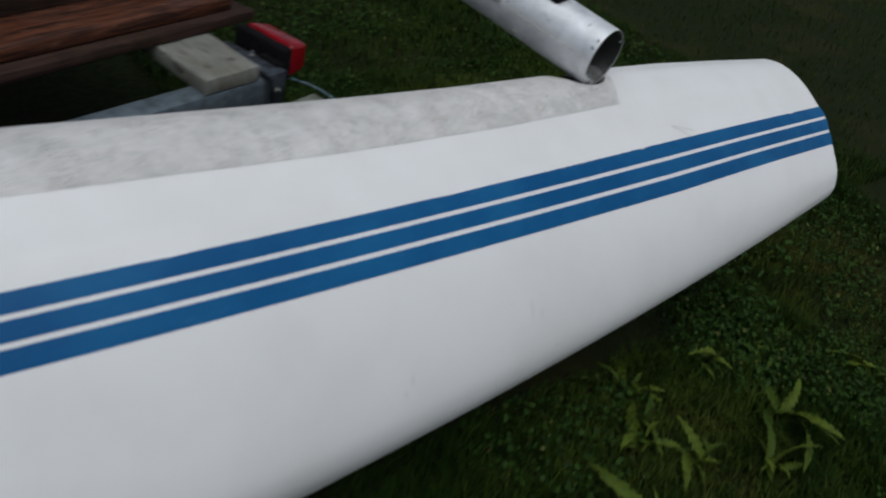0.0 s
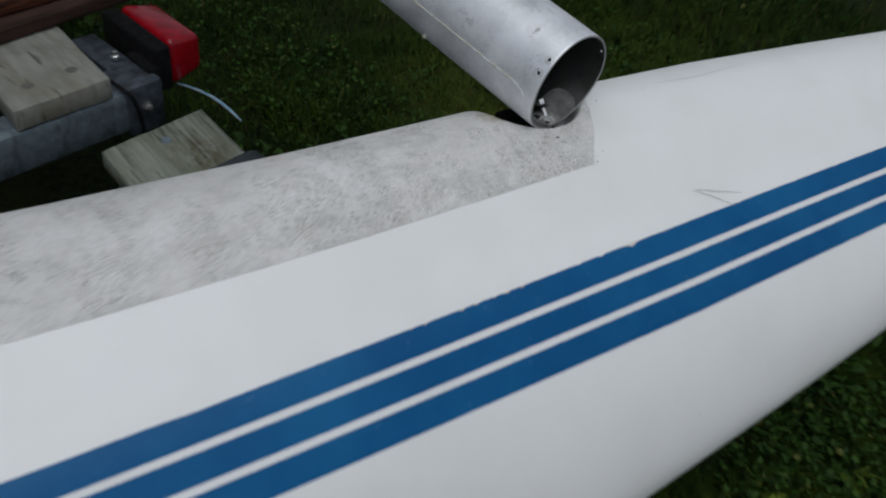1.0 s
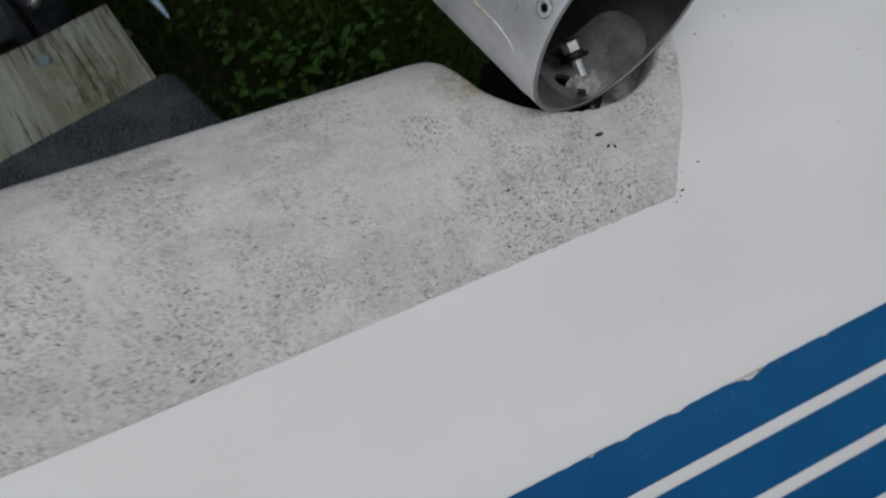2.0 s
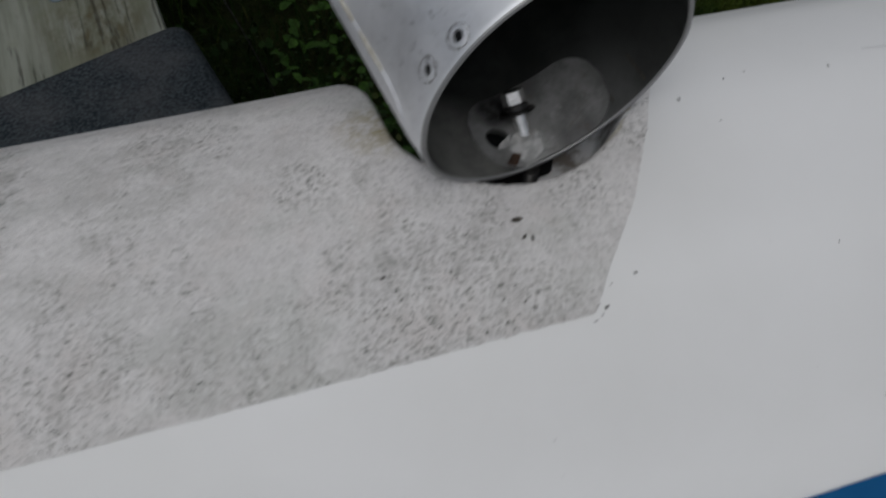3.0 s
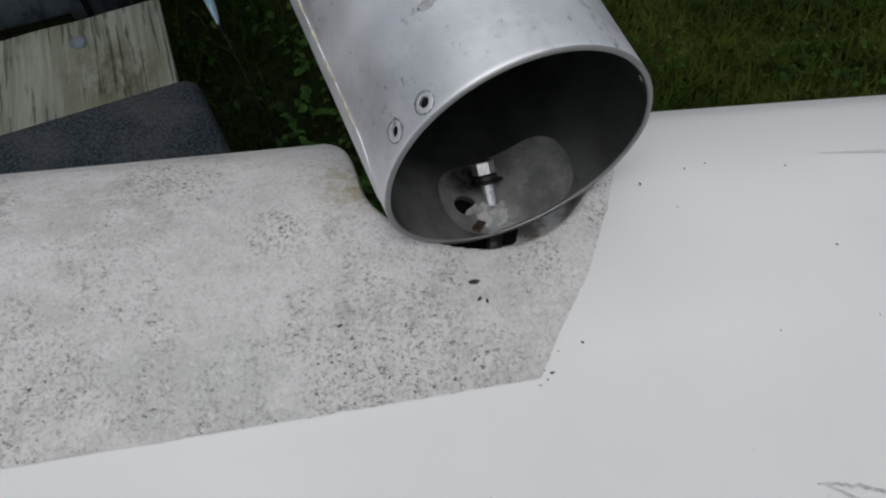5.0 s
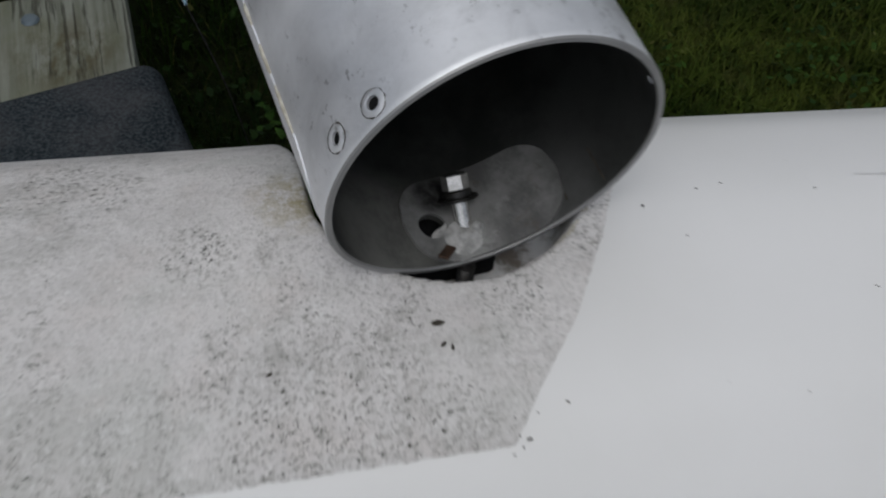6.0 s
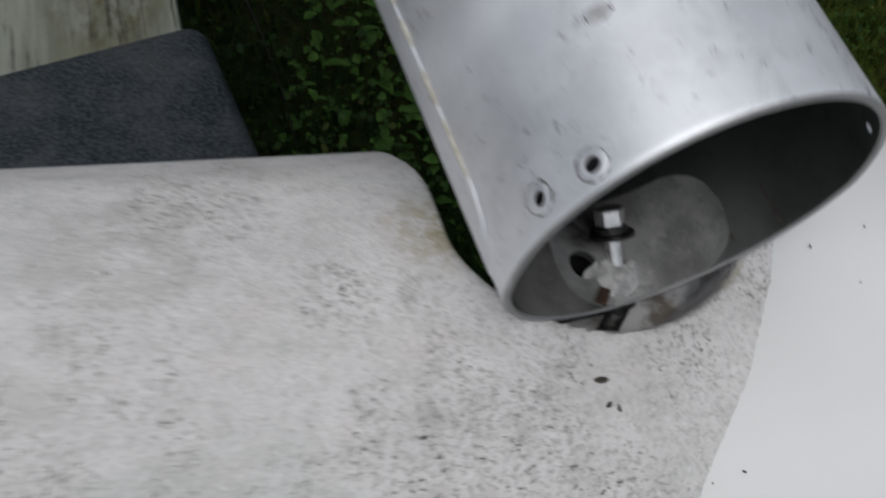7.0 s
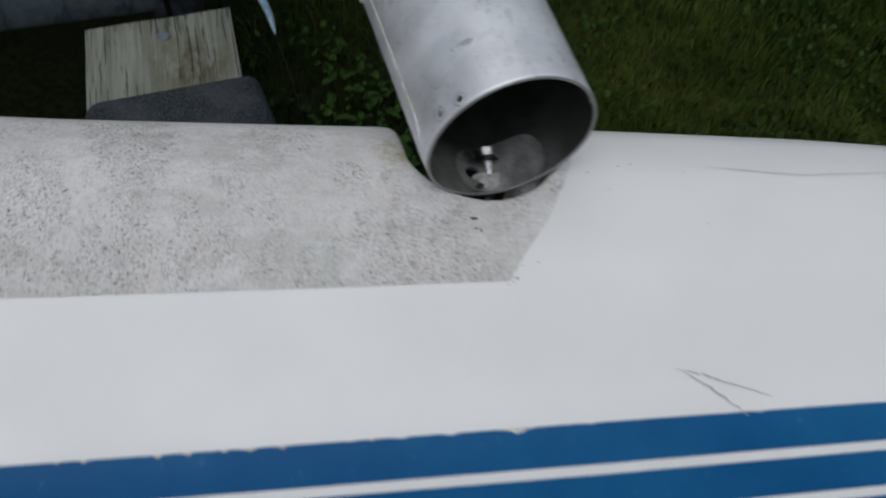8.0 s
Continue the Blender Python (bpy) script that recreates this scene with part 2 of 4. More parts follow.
def make_grass():
    m = material("lawn_grass", (0.05, 0.1, 0.02), 0.75, spec=0.08)
    n = Nodes(m)
    r = n.island()
    c = n.mix(r, (0.009, 0.023, 0.0020), (0.023, 0.051, 0.0044))
    dry = n.ramp(r, 0.955, 0.975)
    c = n.mix(n.math("MULTIPLY", dry, 0.8), c, (0.13, 0.115, 0.04))
    # the lawn past the bow is yellower than the grass by the trailer
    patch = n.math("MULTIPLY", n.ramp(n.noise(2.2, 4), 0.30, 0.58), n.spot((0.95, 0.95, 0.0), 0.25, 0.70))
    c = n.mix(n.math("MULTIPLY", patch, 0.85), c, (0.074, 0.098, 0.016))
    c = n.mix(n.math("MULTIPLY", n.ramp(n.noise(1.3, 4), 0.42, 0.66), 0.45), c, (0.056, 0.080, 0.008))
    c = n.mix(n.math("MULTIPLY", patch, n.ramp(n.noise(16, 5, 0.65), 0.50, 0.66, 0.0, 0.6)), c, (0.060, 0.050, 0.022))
    # lighter growth near the hull's foot, drier growth past the bow
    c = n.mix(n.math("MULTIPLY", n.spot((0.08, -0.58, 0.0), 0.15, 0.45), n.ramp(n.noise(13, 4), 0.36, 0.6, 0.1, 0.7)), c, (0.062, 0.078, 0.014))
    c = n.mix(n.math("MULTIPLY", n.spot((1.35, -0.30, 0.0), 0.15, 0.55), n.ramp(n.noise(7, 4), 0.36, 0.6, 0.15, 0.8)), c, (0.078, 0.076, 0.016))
    # uneven growth: darker tufts and hollows
    c = n.mix(n.ramp(n.noise(9, 5, 0.65), 0.46, 0.64, 0.0, 0.75), c, (0.009, 0.024, 0.003))
    c = n.mix(n.ramp(n.noise(34, 3, 0.6), 0.52, 0.66, 0.0, 0.6), c, (0.008, 0.020, 0.0025))
    # shade between hull and trailer, put into the grass colour
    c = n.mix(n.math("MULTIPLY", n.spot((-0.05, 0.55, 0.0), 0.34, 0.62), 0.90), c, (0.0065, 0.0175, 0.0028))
    n.colour(c)
    return m


def make_clover_leaf():
    m = material("clover_leaf", (0.03, 0.08, 0.015), 0.6, spec=0.12)
    n = Nodes(m)
    r = n.island()
    c = n.mix(r, (0.006, 0.020, 0.002), (0.030, 0.070, 0.008))
    c = n.mix(n.ramp(r, 0.95, 0.98), c, (0.075, 0.080, 0.018))
    # the same shade by the trailer, put into the leaf colour
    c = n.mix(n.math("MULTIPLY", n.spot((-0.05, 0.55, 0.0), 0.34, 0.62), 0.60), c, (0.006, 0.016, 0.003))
    n.colour(c)
    return m


def make_soil():
    m = material("lawn_soil", (0.025, 0.03, 0.012), 0.95, spec=0.1)
    n = Nodes(m)
    c = n.mix(n.ramp(n.noise(60, 5), 0.35, 0.65), (0.007, 0.011, 0.003), (0.018, 0.027, 0.006))
    c = n.mix(n.ramp(n.noise(1.9, 4), 0.45, 0.7), c, (0.024, 0.026, 0.008))
    moss = n.math("MULTIPLY", n.ramp(n.noise(2.2, 4), 0.30, 0.58), n.spot((0.95, 0.95, 0.0), 0.25, 0.70))
    c = n.mix(n.math("MULTIPLY", moss, 0.8), c, (0.060, 0.072, 0.013))
    n.colour(c)
    n.bump(n.noise(110, 5), 0.8, 0.02)
    return m


def make_leaf(name, a, b):
    m = material(name, a, 0.6, spec=0.12)
    n = Nodes(m)
    c = n.mix(n.one(), a, b)
    c = n.mix(n.ramp(n.noise(60, 4), 0.4, 0.7), c, tuple(v * 0.55 for v in a))
    n.colour(c)
    n.bump(n.noise(150, 3), 0.4, 0.002)
    return m


def make_spotted(name, a, b, scale, rough, metal=0.0, bump=0.2, distance=0.001, spec=0.5):
    m = material(name, a, rough, metal, spec)
    n = Nodes(m)
    f = n.noise(scale, 5, 0.6)
    n.colour(n.mix(n.ramp(f, 0.35, 0.7), a, b))
    n.bump(f, bump, distance)
    return m


GEL, PAD, BLUE = make_gelcoat(), make_pad(), make_blue()
ALU = make_aluminium("oxidised_aluminium", (0.88, 0.895, 0.925), 0.50, 0.55)
BORE = make_bore()
DOUBLER = make_stained_shaded()
ALU_CUT = make_aluminium("sawn_aluminium", (0.36, 0.36, 0.36), 0.55, 0.6)
PLANK = make_plank()
BLOCK = make_timber("grey_timber", (0.235, 0.24, 0.215), (0.18, 0.18, 0.155), (0.07, 0.065, 0.05), (22.0, 3.0, 6.0), 14.0, 0.35)
BROWN = make_timber("dark_brown_timber", (0.048, 0.026, 0.020), (0.020, 0.011, 0.008), (0.015, 0.01, 0.008), (2.0, 26.0, 26.0), 19.0, 0.12)
VARNISH, CARPET, GALV = make_varnish(), make_carpet(), make_galvanised("galvanised_steel", (0.175, 0.222, 0.255), (0.095, 0.122, 0.145), 0.55)
# grimy steel, darkened further for the shade under the boards
GALV_GRIMY_SHADED = make_galvanised("grimy_shaded_galvanised_steel", (0.085, 0.10, 0.128), (0.022, 0.027, 0.034), 0.9)
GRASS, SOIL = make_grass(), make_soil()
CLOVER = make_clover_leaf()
WEED = make_leaf("weed_leaf", (0.040, 0.092, 0.013), (0.011, 0.035, 0.005))
DANDELION = make_leaf("dandelion_leaf", (0.092, 0.130, 0.013), (0.024, 0.052, 0.005))
STEEL = make_spotted("stainless_steel", (0.88, 0.87, 0.85), (0.68, 0.67, 0.65), 260, 0.20, 0.9, 0.05)
THREAD = make_spotted("greasy_thread_steel", (0.07, 0.07, 0.07), (0.03, 0.028, 0.025), 300, 0.45, 0.8)
STUD = make_spotted("grimy_stud_steel", (0.070, 0.068, 0.066), (0.020, 0.019, 0.018), 300, 0.35, 0.8)
SEAL = make_spotted("old_cream_sealant", (0.62, 0.60, 0.52), (0.42, 0.39, 0.31), 140, 0.7, 0.0, 0.5, 0.002)
CORRODE = make_spotted("white_corrosion", (0.62, 0.62, 0.61), (0.33, 0.33, 0.32), 190, 0.85, 0.0, 0.8, 0.002)
# also serves for shade in the holes and under the tube
BLACK = make_spotted("black_rubber_and_shade", (0.005, 0.005, 0.0055), (0.011, 0.011, 0.012), 70, 0.9, spec=0.12)
RUST = make_spotted("rusty_metal", (0.085, 0.046, 0.028), (0.034, 0.021, 0.014), 120, 0.85, 0.2, 0.7)
KNOT = make_spotted("weathered_bolt_grey", (0.085, 0.08, 0.07), (0.14, 0.135, 0.12), 160, 0.8)
GRIME = make_spotted("dark_flake", (0.035, 0.03, 0.025), (0.07, 0.06, 0.045), 200, 0.9)
GREYMARK = make_spotted("grey_scuff", (0.40, 0.40, 0.41), (0.66, 0.66, 0.66), 200, 0.8)
TUBEMARK = make_spotted("tube_scuff", (0.42, 0.42, 0.43), (0.6, 0.6, 0.61), 220, 0.6, 0.5)
FAINTER = make_spotted("rub_mark_grey", (0.58, 0.58, 0.58), (0.70, 0.70, 0.70), 150, 0.8)
FAINT = make_spotted("faint_scuff", (0.66, 0.66, 0.66), (0.74, 0.74, 0.74), 150, 0.8)
PALE_BLUE = make_spotted("faded_blue_plastic", (0.10, 0.30, 0.48), (0.45, 0.60, 0.68), 60, 0.5)
WHITE_PLASTIC = make_spotted("white_plastic", (0.30, 0.33, 0.36), (0.17, 0.20, 0.24), 80, 0.5)
LENS = make_spotted("red_lamp_plastic", (0.30, 0.003, 0.010), (0.20, 0.002, 0.007), 30, 0.25)


# ---- building helpers ----
def thing(name, base, label, category, group="", kind=""):
    ob = new(name)
    ob.location = base
    ob.empty_display_size = 0.05
    return tagged(ob, label, category, group, kind)


def base_of(ob):
    top = ob
    while top.parent:
        top = top.parent
    return Vector(top.location)


def part(name, bm, mat, parent, label="", smooth=True):
    """One mesh under a thing or a part; bm is in world coordinates and is used up."""
    if parent is not None:
        bmesh.ops.translate(bm, vec=-base_of(parent), verts=bm.verts)
    me = bpy.data.meshes.new(name)
    bm.normal_update()
    bm.to_mesh(me)
    bm.free()
    me.materials.append(mat)
    if smooth:
        me.shade_smooth()
        me.set_sharp_from_angle(angle=radians(42))
    ob = new(name, me)
    ob.parent = parent
    if label:
        ob["label"] = label
    return ob


def grid_mesh(pts, close_u=False):
    """A bmesh sheet from an array of points [i][j]."""
    bm = bmesh.new()
    rows = [[bm.verts.new(tuple(float(c) for c in p)) for p in row] for row in pts]
    nj = len(rows[0])
    for a, b in zip(rows, rows[1:]):
        for j in range(nj if close_u else nj - 1):
            k = (j + 1) % nj
            bm.faces.new((a[j], a[k], b[k], b[j]))
    return bm


def box(corners_low, height, bevel=0.003, seg=2, jitter=0.0):
    """A slab over four ground-plan corners given as (x, y, z of the underside)."""
    bm = bmesh.new()
    lo = [bm.verts.new(c) for c in corners_low]
    hi = [bm.verts.new((c[0], c[1], c[2] + height)) for c in corners_low]
    bm.faces.new(lo[::-1])
    bm.faces.new(hi)
    for i in range(4):
        j = (i + 1) % 4
        bm.faces.new((lo[i], lo[j], hi[j], hi[i]))
    bmesh.ops.recalc_face_normals(bm, faces=bm.faces)
    if bevel:
        bmesh.ops.bevel(bm, geom=list(bm.edges), offset=bevel, segments=seg, affect="EDGES", profile=0.5)
    if jitter:
        long_edges = [e for e in bm.edges if e.calc_length() > 0.06]
        bmesh.ops.subdivide_edges(bm, edges=long_edges, cuts=7, use_grid_fill=True)
        for v in bm.verts:
            v.co += Vector(noise.noise_vector(v.co * 18)) * jitter
    return bm


def lathe(profile, place, n=24):
    """A turned solid: profile of (radius, height) about z, set at the pose place."""
    pts = [[(r * math.cos(2 * math.pi * k / n), r * math.sin(2 * math.pi * k / n), h) for k in range(n)] for r, h in profile]
    bm = grid_mesh(pts, True)
    bmesh.ops.remove_doubles(bm, verts=bm.verts, dist=1e-6)
    bmesh.ops.recalc_face_normals(bm, faces=bm.faces)
    bmesh.ops.transform(bm, matrix=place, verts=bm.verts)
    return bm


def carve(ob, cutters):
    """Bore the closed cutter meshes out of ob, once and for all."""
    for bm in cutters:
        me = bpy.data.meshes.new("bore")
        bm.to_mesh(me)
        bm.free()
        tool = new("bore", me)
        mod = ob.modifiers.new("bore", "BOOLEAN")
        mod.operation, mod.object, mod.solver = "DIFFERENCE", tool, "EXACT"
        bpy.context.view_layer.update()
        done = bpy.data.meshes.new_from_object(ob.evaluated_get(bpy.context.evaluated_depsgraph_get()))
        ob.modifiers.clear()
        ob.data = done
        bpy.data.objects.remove(tool)
        bpy.data.meshes.remove(me)
    ob.data.shade_smooth()
    ob.data.set_sharp_from_angle(angle=radians(40))


# ---- ground ----
def build_ground():
    n = 60
    xs = np.sinh(np.linspace(-6.2, 6.2, n)) * 0.6
    pts = []
    for x in xs:
        row = []
        for y in xs:
            z = 0.02 * noise.noise(Vector((x * 0.9, y * 0.9, 0))) if abs(x) < 6 and abs(y) < 6 else 0.0
            row.append((x, y + 1.0, z - 0.02))
        pts.append(row)
    bm = grid_mesh(pts)
    bmesh.ops.recalc_face_normals(bm, faces=bm.faces)
    ob = part("ground", bm, SOIL, None)
    if ob.data.polygons[0].normal.z < 0:
        ob.data.flip_normals()
    tagged(ob, "dark mown lawn soil under short grass", "ground", kind="structure")


build_ground()

# ---- the float hull: sections of (y, z) from the inner side over the deck and round the keel ----
SEC_BOW = ((.120, .42), (.127, .50), (.126, .58), (.121, .618), (.111, .645), (.096, .660), (.074, .668), (.040, .672),
           (.0, .667), (-.040, .655), (-.075, .639), (-.110, .619), (-.147, .597), (-.178, .564), (-.210, .528), (-.243, .486),
           (-.256, .455), (-.260, .430), (-.252, .400), (-.220, .370), (-.160, .345), (-.090, .330), (.0, .330), (.060, .345), (.100, .375))
SEC_MID = ((.175, .25), (.203, .45), (.199, .565), (.186, .612), (.164, .647), (.140, .671), (.110, .691), (.055, .707),
           (.0, .704), (-.040, .6955), (-.075, .675), (-.110, .652), (-.150, .630), (-.190, .595), (-.240, .540), (-.285, .470),
           (-.315, .400), (-.325, .345), (-.312, .295), (-.262, .220), (-.180, .110), (-.090, .040), (.0, .010), (.090, .050), (.150, .140))
SEC_AFT = ((.175, .25), (.206, .47), (.203, .625), (.190, .672), (.168, .708), (.144, .732), (.113, .752), (.055, .767),
           (.0, .764), (-.040, .755), (-.075, .735), (-.112, .712), (-.155, .690), (-.197, .655), (-.260, .585), (-.320, .500),
           (-.370, .420), (-.398, .350), (-.388, .270), (-.335, .170), (-.240, .080), (-.110, .020), (.0, .0), (.090, .040), (.152, .140))
SECS = [np.array(s) for s in (SEC_BOW, SEC_MID, SEC_AFT)]
SEC_X = (0.85, 0.0, -1.5)
NCTRL = len(SEC_BOW)
# the deck runs nearly level: its lift against the three sections, along x, and how far round the section it reaches
LEVEL_X = (-2.6, -1.3, -0.9, -0.6, -0.33, -0.1, 0.0, 0.15, 0.35, 0.6, 0.85)
LEVEL_Z = (-0.035, -0.023, -0.022, -0.0205, -0.0155, -0.006, -0.001, 0.005, 0.009, 0.006, 0.0)
LEVEL = np.array((0.0, 0.3) + (1.0,) * 8 + (0.8, 0.45, 0.12) + (0.0,) * 12)
# the inner deck edge before the beam is lowered a little to fit the camera's view
INNER = np.array((0.0, 0.5, 1.0, 1.0, 1.0, 0.7, 0.3) + (0.0,) * 18)
# the beam: a point of its axis, its direction, its outer and inner radius, and where its sawn end lies along the axis
AXIS_P = Vector((0.0015, 0.15, 0.7701))
AXIS_D = Vector((-0.2236, 1.0, 0.1507)).normalized()
AXIS_X = AXIS_D.cross(Vector((0, 0, 1))).normalized()
AXIS_Z = AXIS_X.cross(AXIS_D)
TUBE_R, TUBE_RI, TUBE_END = 0.0713, 0.0682, -0.121


def section(x):
    """Control points of the hull's cross-section at x (quadratic through the three sections)."""
    a, b, c = SEC_X
    wa = (x - b) * (x - c) / ((a - b) * (a - c))
    wb = (x - a) * (x - c) / ((b - a) * (b - c))
    wc = (x - a) * (x - b) / ((c - a) * (c - b))
    out = wa * SECS[0] + wb * SECS[1] + wc * SECS[2]
    out[:, 1] += LEVEL * np.interp(x, LEVEL_X, LEVEL_Z) - INNER * np.interp(x, (-0.9, -0.45, -0.2, 0.0, 0.12), (0.0, 0.001, 0.0028, 0.0030, 0.0))
    return out


def spline(ctrl, u):
    """Points of the closed Catmull-Rom curve through ctrl at the parameters u."""
    u = np.asarray(u, float)
    i = np.floor(u).astype(int)
    f = (u - i)[:, None]
    p0, p1, p2, p3 = (ctrl[(i + k) % NCTRL] for k in (-1, 0, 1, 2))
    return 0.5 * (2 * p1 + (p2 - p0) * f + (2 * p0 - 5 * p1 + 4 * p2 - p3) * f ** 2 + (3 * p1 - p0 - 3 * p2 + p3) * f ** 3)


def step(a, b, v):
    t = np.clip((v - a) / (b - a), 0, 1)
    return t * t * (3 - 2 * t)


def saddle(x, y, z):
    """Lower z where the rounded saddle for the beam is let into the deck."""
    dx, dy = x - 0.0015, y - 0.15
    along = -0.2182 * dx + 0.9759 * dy
    across = 0.9759 * dx + 0.2182 * dy
    across = across - 0.0025 * step(0.0, -0.03, across)
    half = 0.0665 - 0.007 * step(-0.08, -0.02, along)
    f = np.sqrt((across / half) ** 2 + (np.maximum(0, -(along + 0.068)) / 0.064) ** 2)
    low = 0.668 - 0.26 * step(-0.095, 0.02, along)
    cut = step(1.05, 0.84, f)
    return np.where(z > low, z + (low - z) * cut, z)


def hull_height(x, y):
    """The deck's height at (x, y) before the saddle is let in, or None past its rounded edge."""
    yz = spline(section(x), np.linspace(3.2, 10.5, 80))
    return float(np.interp(-y, -yz[:, 0], yz[:, 1])) if y < yz[0, 0] else None


def hull_points(x, us):
    yz = spline(section(x), us)
    y, z = yz[:, 0], yz[:, 1]
    if -0.2 < x < 0.25:
        deck = (us > 0.9) & (us < 10.5)
        z = np.where(deck, saddle(x, y, z), z)
    return np.stack((np.full_like(y, x), y, z), 1)


def hull_surface(xs_of, us, lift):
    """A sheet of points on the hull, raised by lift along its normal. xs_of(u) or an array gives x for each row of u."""
    e = 1e-4
    out = []
    for x in xs_of:
        p = hull_points(x, us)
        du = hull_points(x, us + 0.02) - hull_points(x, us - 0.02)
        dx = hull_points(x + 0.002, us) - hull_points(x - 0.002, us)
        n = np.cross(dx, du)
        n /= np.maximum(np.linalg.norm(n, axis=1), 1e-9)[:, None]
        out.append(p - n * lift)
    return out


def arc_to_u(x, u0, lengths):
    """Spline parameters that lie given lengths round the section from u0."""
    uu = np.linspace(u0, u0 + 6, 400)
    p = spline(section(x), uu)
    s = np.concatenate(([0], np.cumsum(np.linalg.norm(np.diff(p, axis=0), axis=1))))
    return np.interp(lengths, s, uu)


def stripe_u(x):
    """Where round the section the upper edge of the stripes runs."""
    return 12.0 - 0.785 * x - 0.184 * x * x - 0.07 * math.exp(-((x - 0.1) / 0.6) ** 2) if x > -1.6 else 12.785


def build_hull():
    hull = thing("float_hull", (0, 0, 0), "white fibreglass float hull with three blue stripes lying on grass", "boat hull")
    us = np.concatenate((np.linspace(0, 1, 6)[:-1], np.linspace(1, 3, 26)[:-1], np.linspace(3, 9, 150)[:-1], np.linspace(9, 20, 100)[:-1], np.linspace(20, 25, 26)[:-1]))
    xs = np.concatenate((np.linspace(-2.6, -0.2, 70)[:-1], np.linspace(-0.2, 0.2, 300)[:-1], np.linspace(0.2, 0.835, 34)))
    pts = [hull_points(x, us) for x in xs]
    # a small rounded shoulder at the transom
    for inset, x in ((0.0015, 0.843), (0.005, 0.848), (0.012, 0.8505)):
        p = hull_points(x, us)
        mid = np.array((x, -0.06, 0.52))
        d = mid - p
        pts.append(p + d / np.linalg.norm(d, axis=1)[:, None] * inset)
    bm = grid_mesh(pts, True)
    bm.verts.ensure_lookup_table()
    nu = len(us)
    bm.faces.new(bm.verts[-nu:])
    bm.faces.new(bm.verts[:nu][::-1])
    bmesh.ops.recalc_face_normals(bm, faces=bm.faces)
    part("shell", bm, GEL, hull)

    # blue stripes, with chips along the upper edge of the first
    bands = ((0.0, 0.0309), (0.0389, 0.0690), (0.0775, 0.1105))
    rng = random.Random(4)
    sx = np.concatenate((np.arange(-2.5, -0.45, 0.04), np.arange(-0.45, 0.3, 0.0035), np.arange(0.3, 0.842, 0.02), [0.842]))
    for k, (s0, s1) in enumerate(bands):
        rows = []
        for x in sx:
            u0 = stripe_u(x)
            a = s0 - 0.004
            if k == 0:
                rag = noise.noise(Vector((x * 55, 3.1, 0)))
                a += max(0.0, rag - 0.30) * 0.006 + 0.0005 * noise.noise(Vector((x * 260, 0, 0)))
                a += 0.0035 * math.exp(-((x - 0.024) / 0.008) ** 2) * (1 + 0.6 * noise.noise(Vector((x * 500, 1, 0))))
            a = max(a, s0 - 0.004)
            shrink = float(np.interp(x, (-1.3, -0.6, -0.2, 0.1, 0.35, 0.5, 0.85), (0.90, 0.95, 0.995, 1.035, 1.015, 1.0, 1.0)))
            u = arc_to_u(x, u0, np.linspace(a + 0.004, s1, 6) * shrink)
            rows.append(hull_surface([x], u, 0.0009)[0])
        part("stripe", grid_mesh(rows), BLUE, hull, "blue painted stripe with a chipped upper edge" if k == 0 else "blue painted stripe")

    chips = ((0.017, 0.005), (0.024, 0.006), (0.031, 0.004), (-0.086, 0.003), (-0.150, 0.005), (-0.172, 0.006), (-0.19, 0.004), (-0.215, 0.005), (-0.235, 0.005), (-0.283, 0.004), (-0.30, 0.003))
    for x, size in chips:
        size *= 0.72
        u0 = stripe_u(x)
        rows = []
        for i in range(9):
            q = i / 8
            xx = x + size * (q - 0.5) * 2
            u = arc_to_u(xx, u0, np.array((0.0, 0.0002 + 0.45 * size * math.sin(math.pi * q) * (0.8 + 0.5 * rng.random()))))
            rows.append(hull_surface([xx], u, 0.0014)[0])
        part("paint_chip", grid_mesh(rows), SEAL, hull, "cream chip where the blue paint has flaked")

    # the non-skid pad: follows the deck and the saddle, cut off obliquely behind the beam
    us_pad = np.concatenate((np.linspace(3.2, 9.0, 140)[:-1], np.linspace(9.0, 10.1, 26)))
    edge_y = (-0.07, -0.056, -0.051, -0.029, -0.004, 0.035, 0.062, 0.10, 0.13)
    edge_x = (0.008, 0.0165, 0.0235, 0.039, 0.0585, 0.080, 0.0925, 0.101, 0.105)
    cols = np.concatenate((np.linspace(-1.65, -0.2, 36)[:-1], np.linspace(-0.2, 0.0, 135)))
    mid_ctrl = section(0.03)
    mid_low = np.interp(0.0505, -mid_ctrl[4:13, 0], np.arange(4, 13))
    rows = []
    for f in cols:
        row = []
        for w in (us_pad - 3.2) / 6.9:
            y_at = spline(mid_ctrl, [3.2 + (mid_low - 3.2) * w])[0][0]
            xe = np.interp(y_at, edge_y, edge_x) + 0.0006 * noise.noise(Vector((y_at * 400, 7, 0)))
            x = xe + f
            # lower border runs out slowly towards the stern
            y_low = np.interp(x, (-1.6, -0.7, -0.3, 0.02), (-0.058, -0.062, -0.056, -0.0505))
            y_low += 0.0007 * noise.noise(Vector((x * 130, 3, 0))) + 0.0005 * noise.noise(Vector((x * 420, 5, 0)))
            ctrl = section(x)
            u_low = np.interp(-y_low, -ctrl[4:13, 0], np.arange(4, 13))
            u = 3.2 + (u_low - 3.2) * w
            row.append(hull_surface([x], np.array([u]), 0.0008)[0][0])
        rows.append(row)
    sheet = grid_mesh(rows)
    hidden = []
    for face in sheet.faces:
        p = face.calc_center_median()
        if p.y > 0 and abs(p.x) < 0.2:
            bare = hull_height(p.x, p.y)
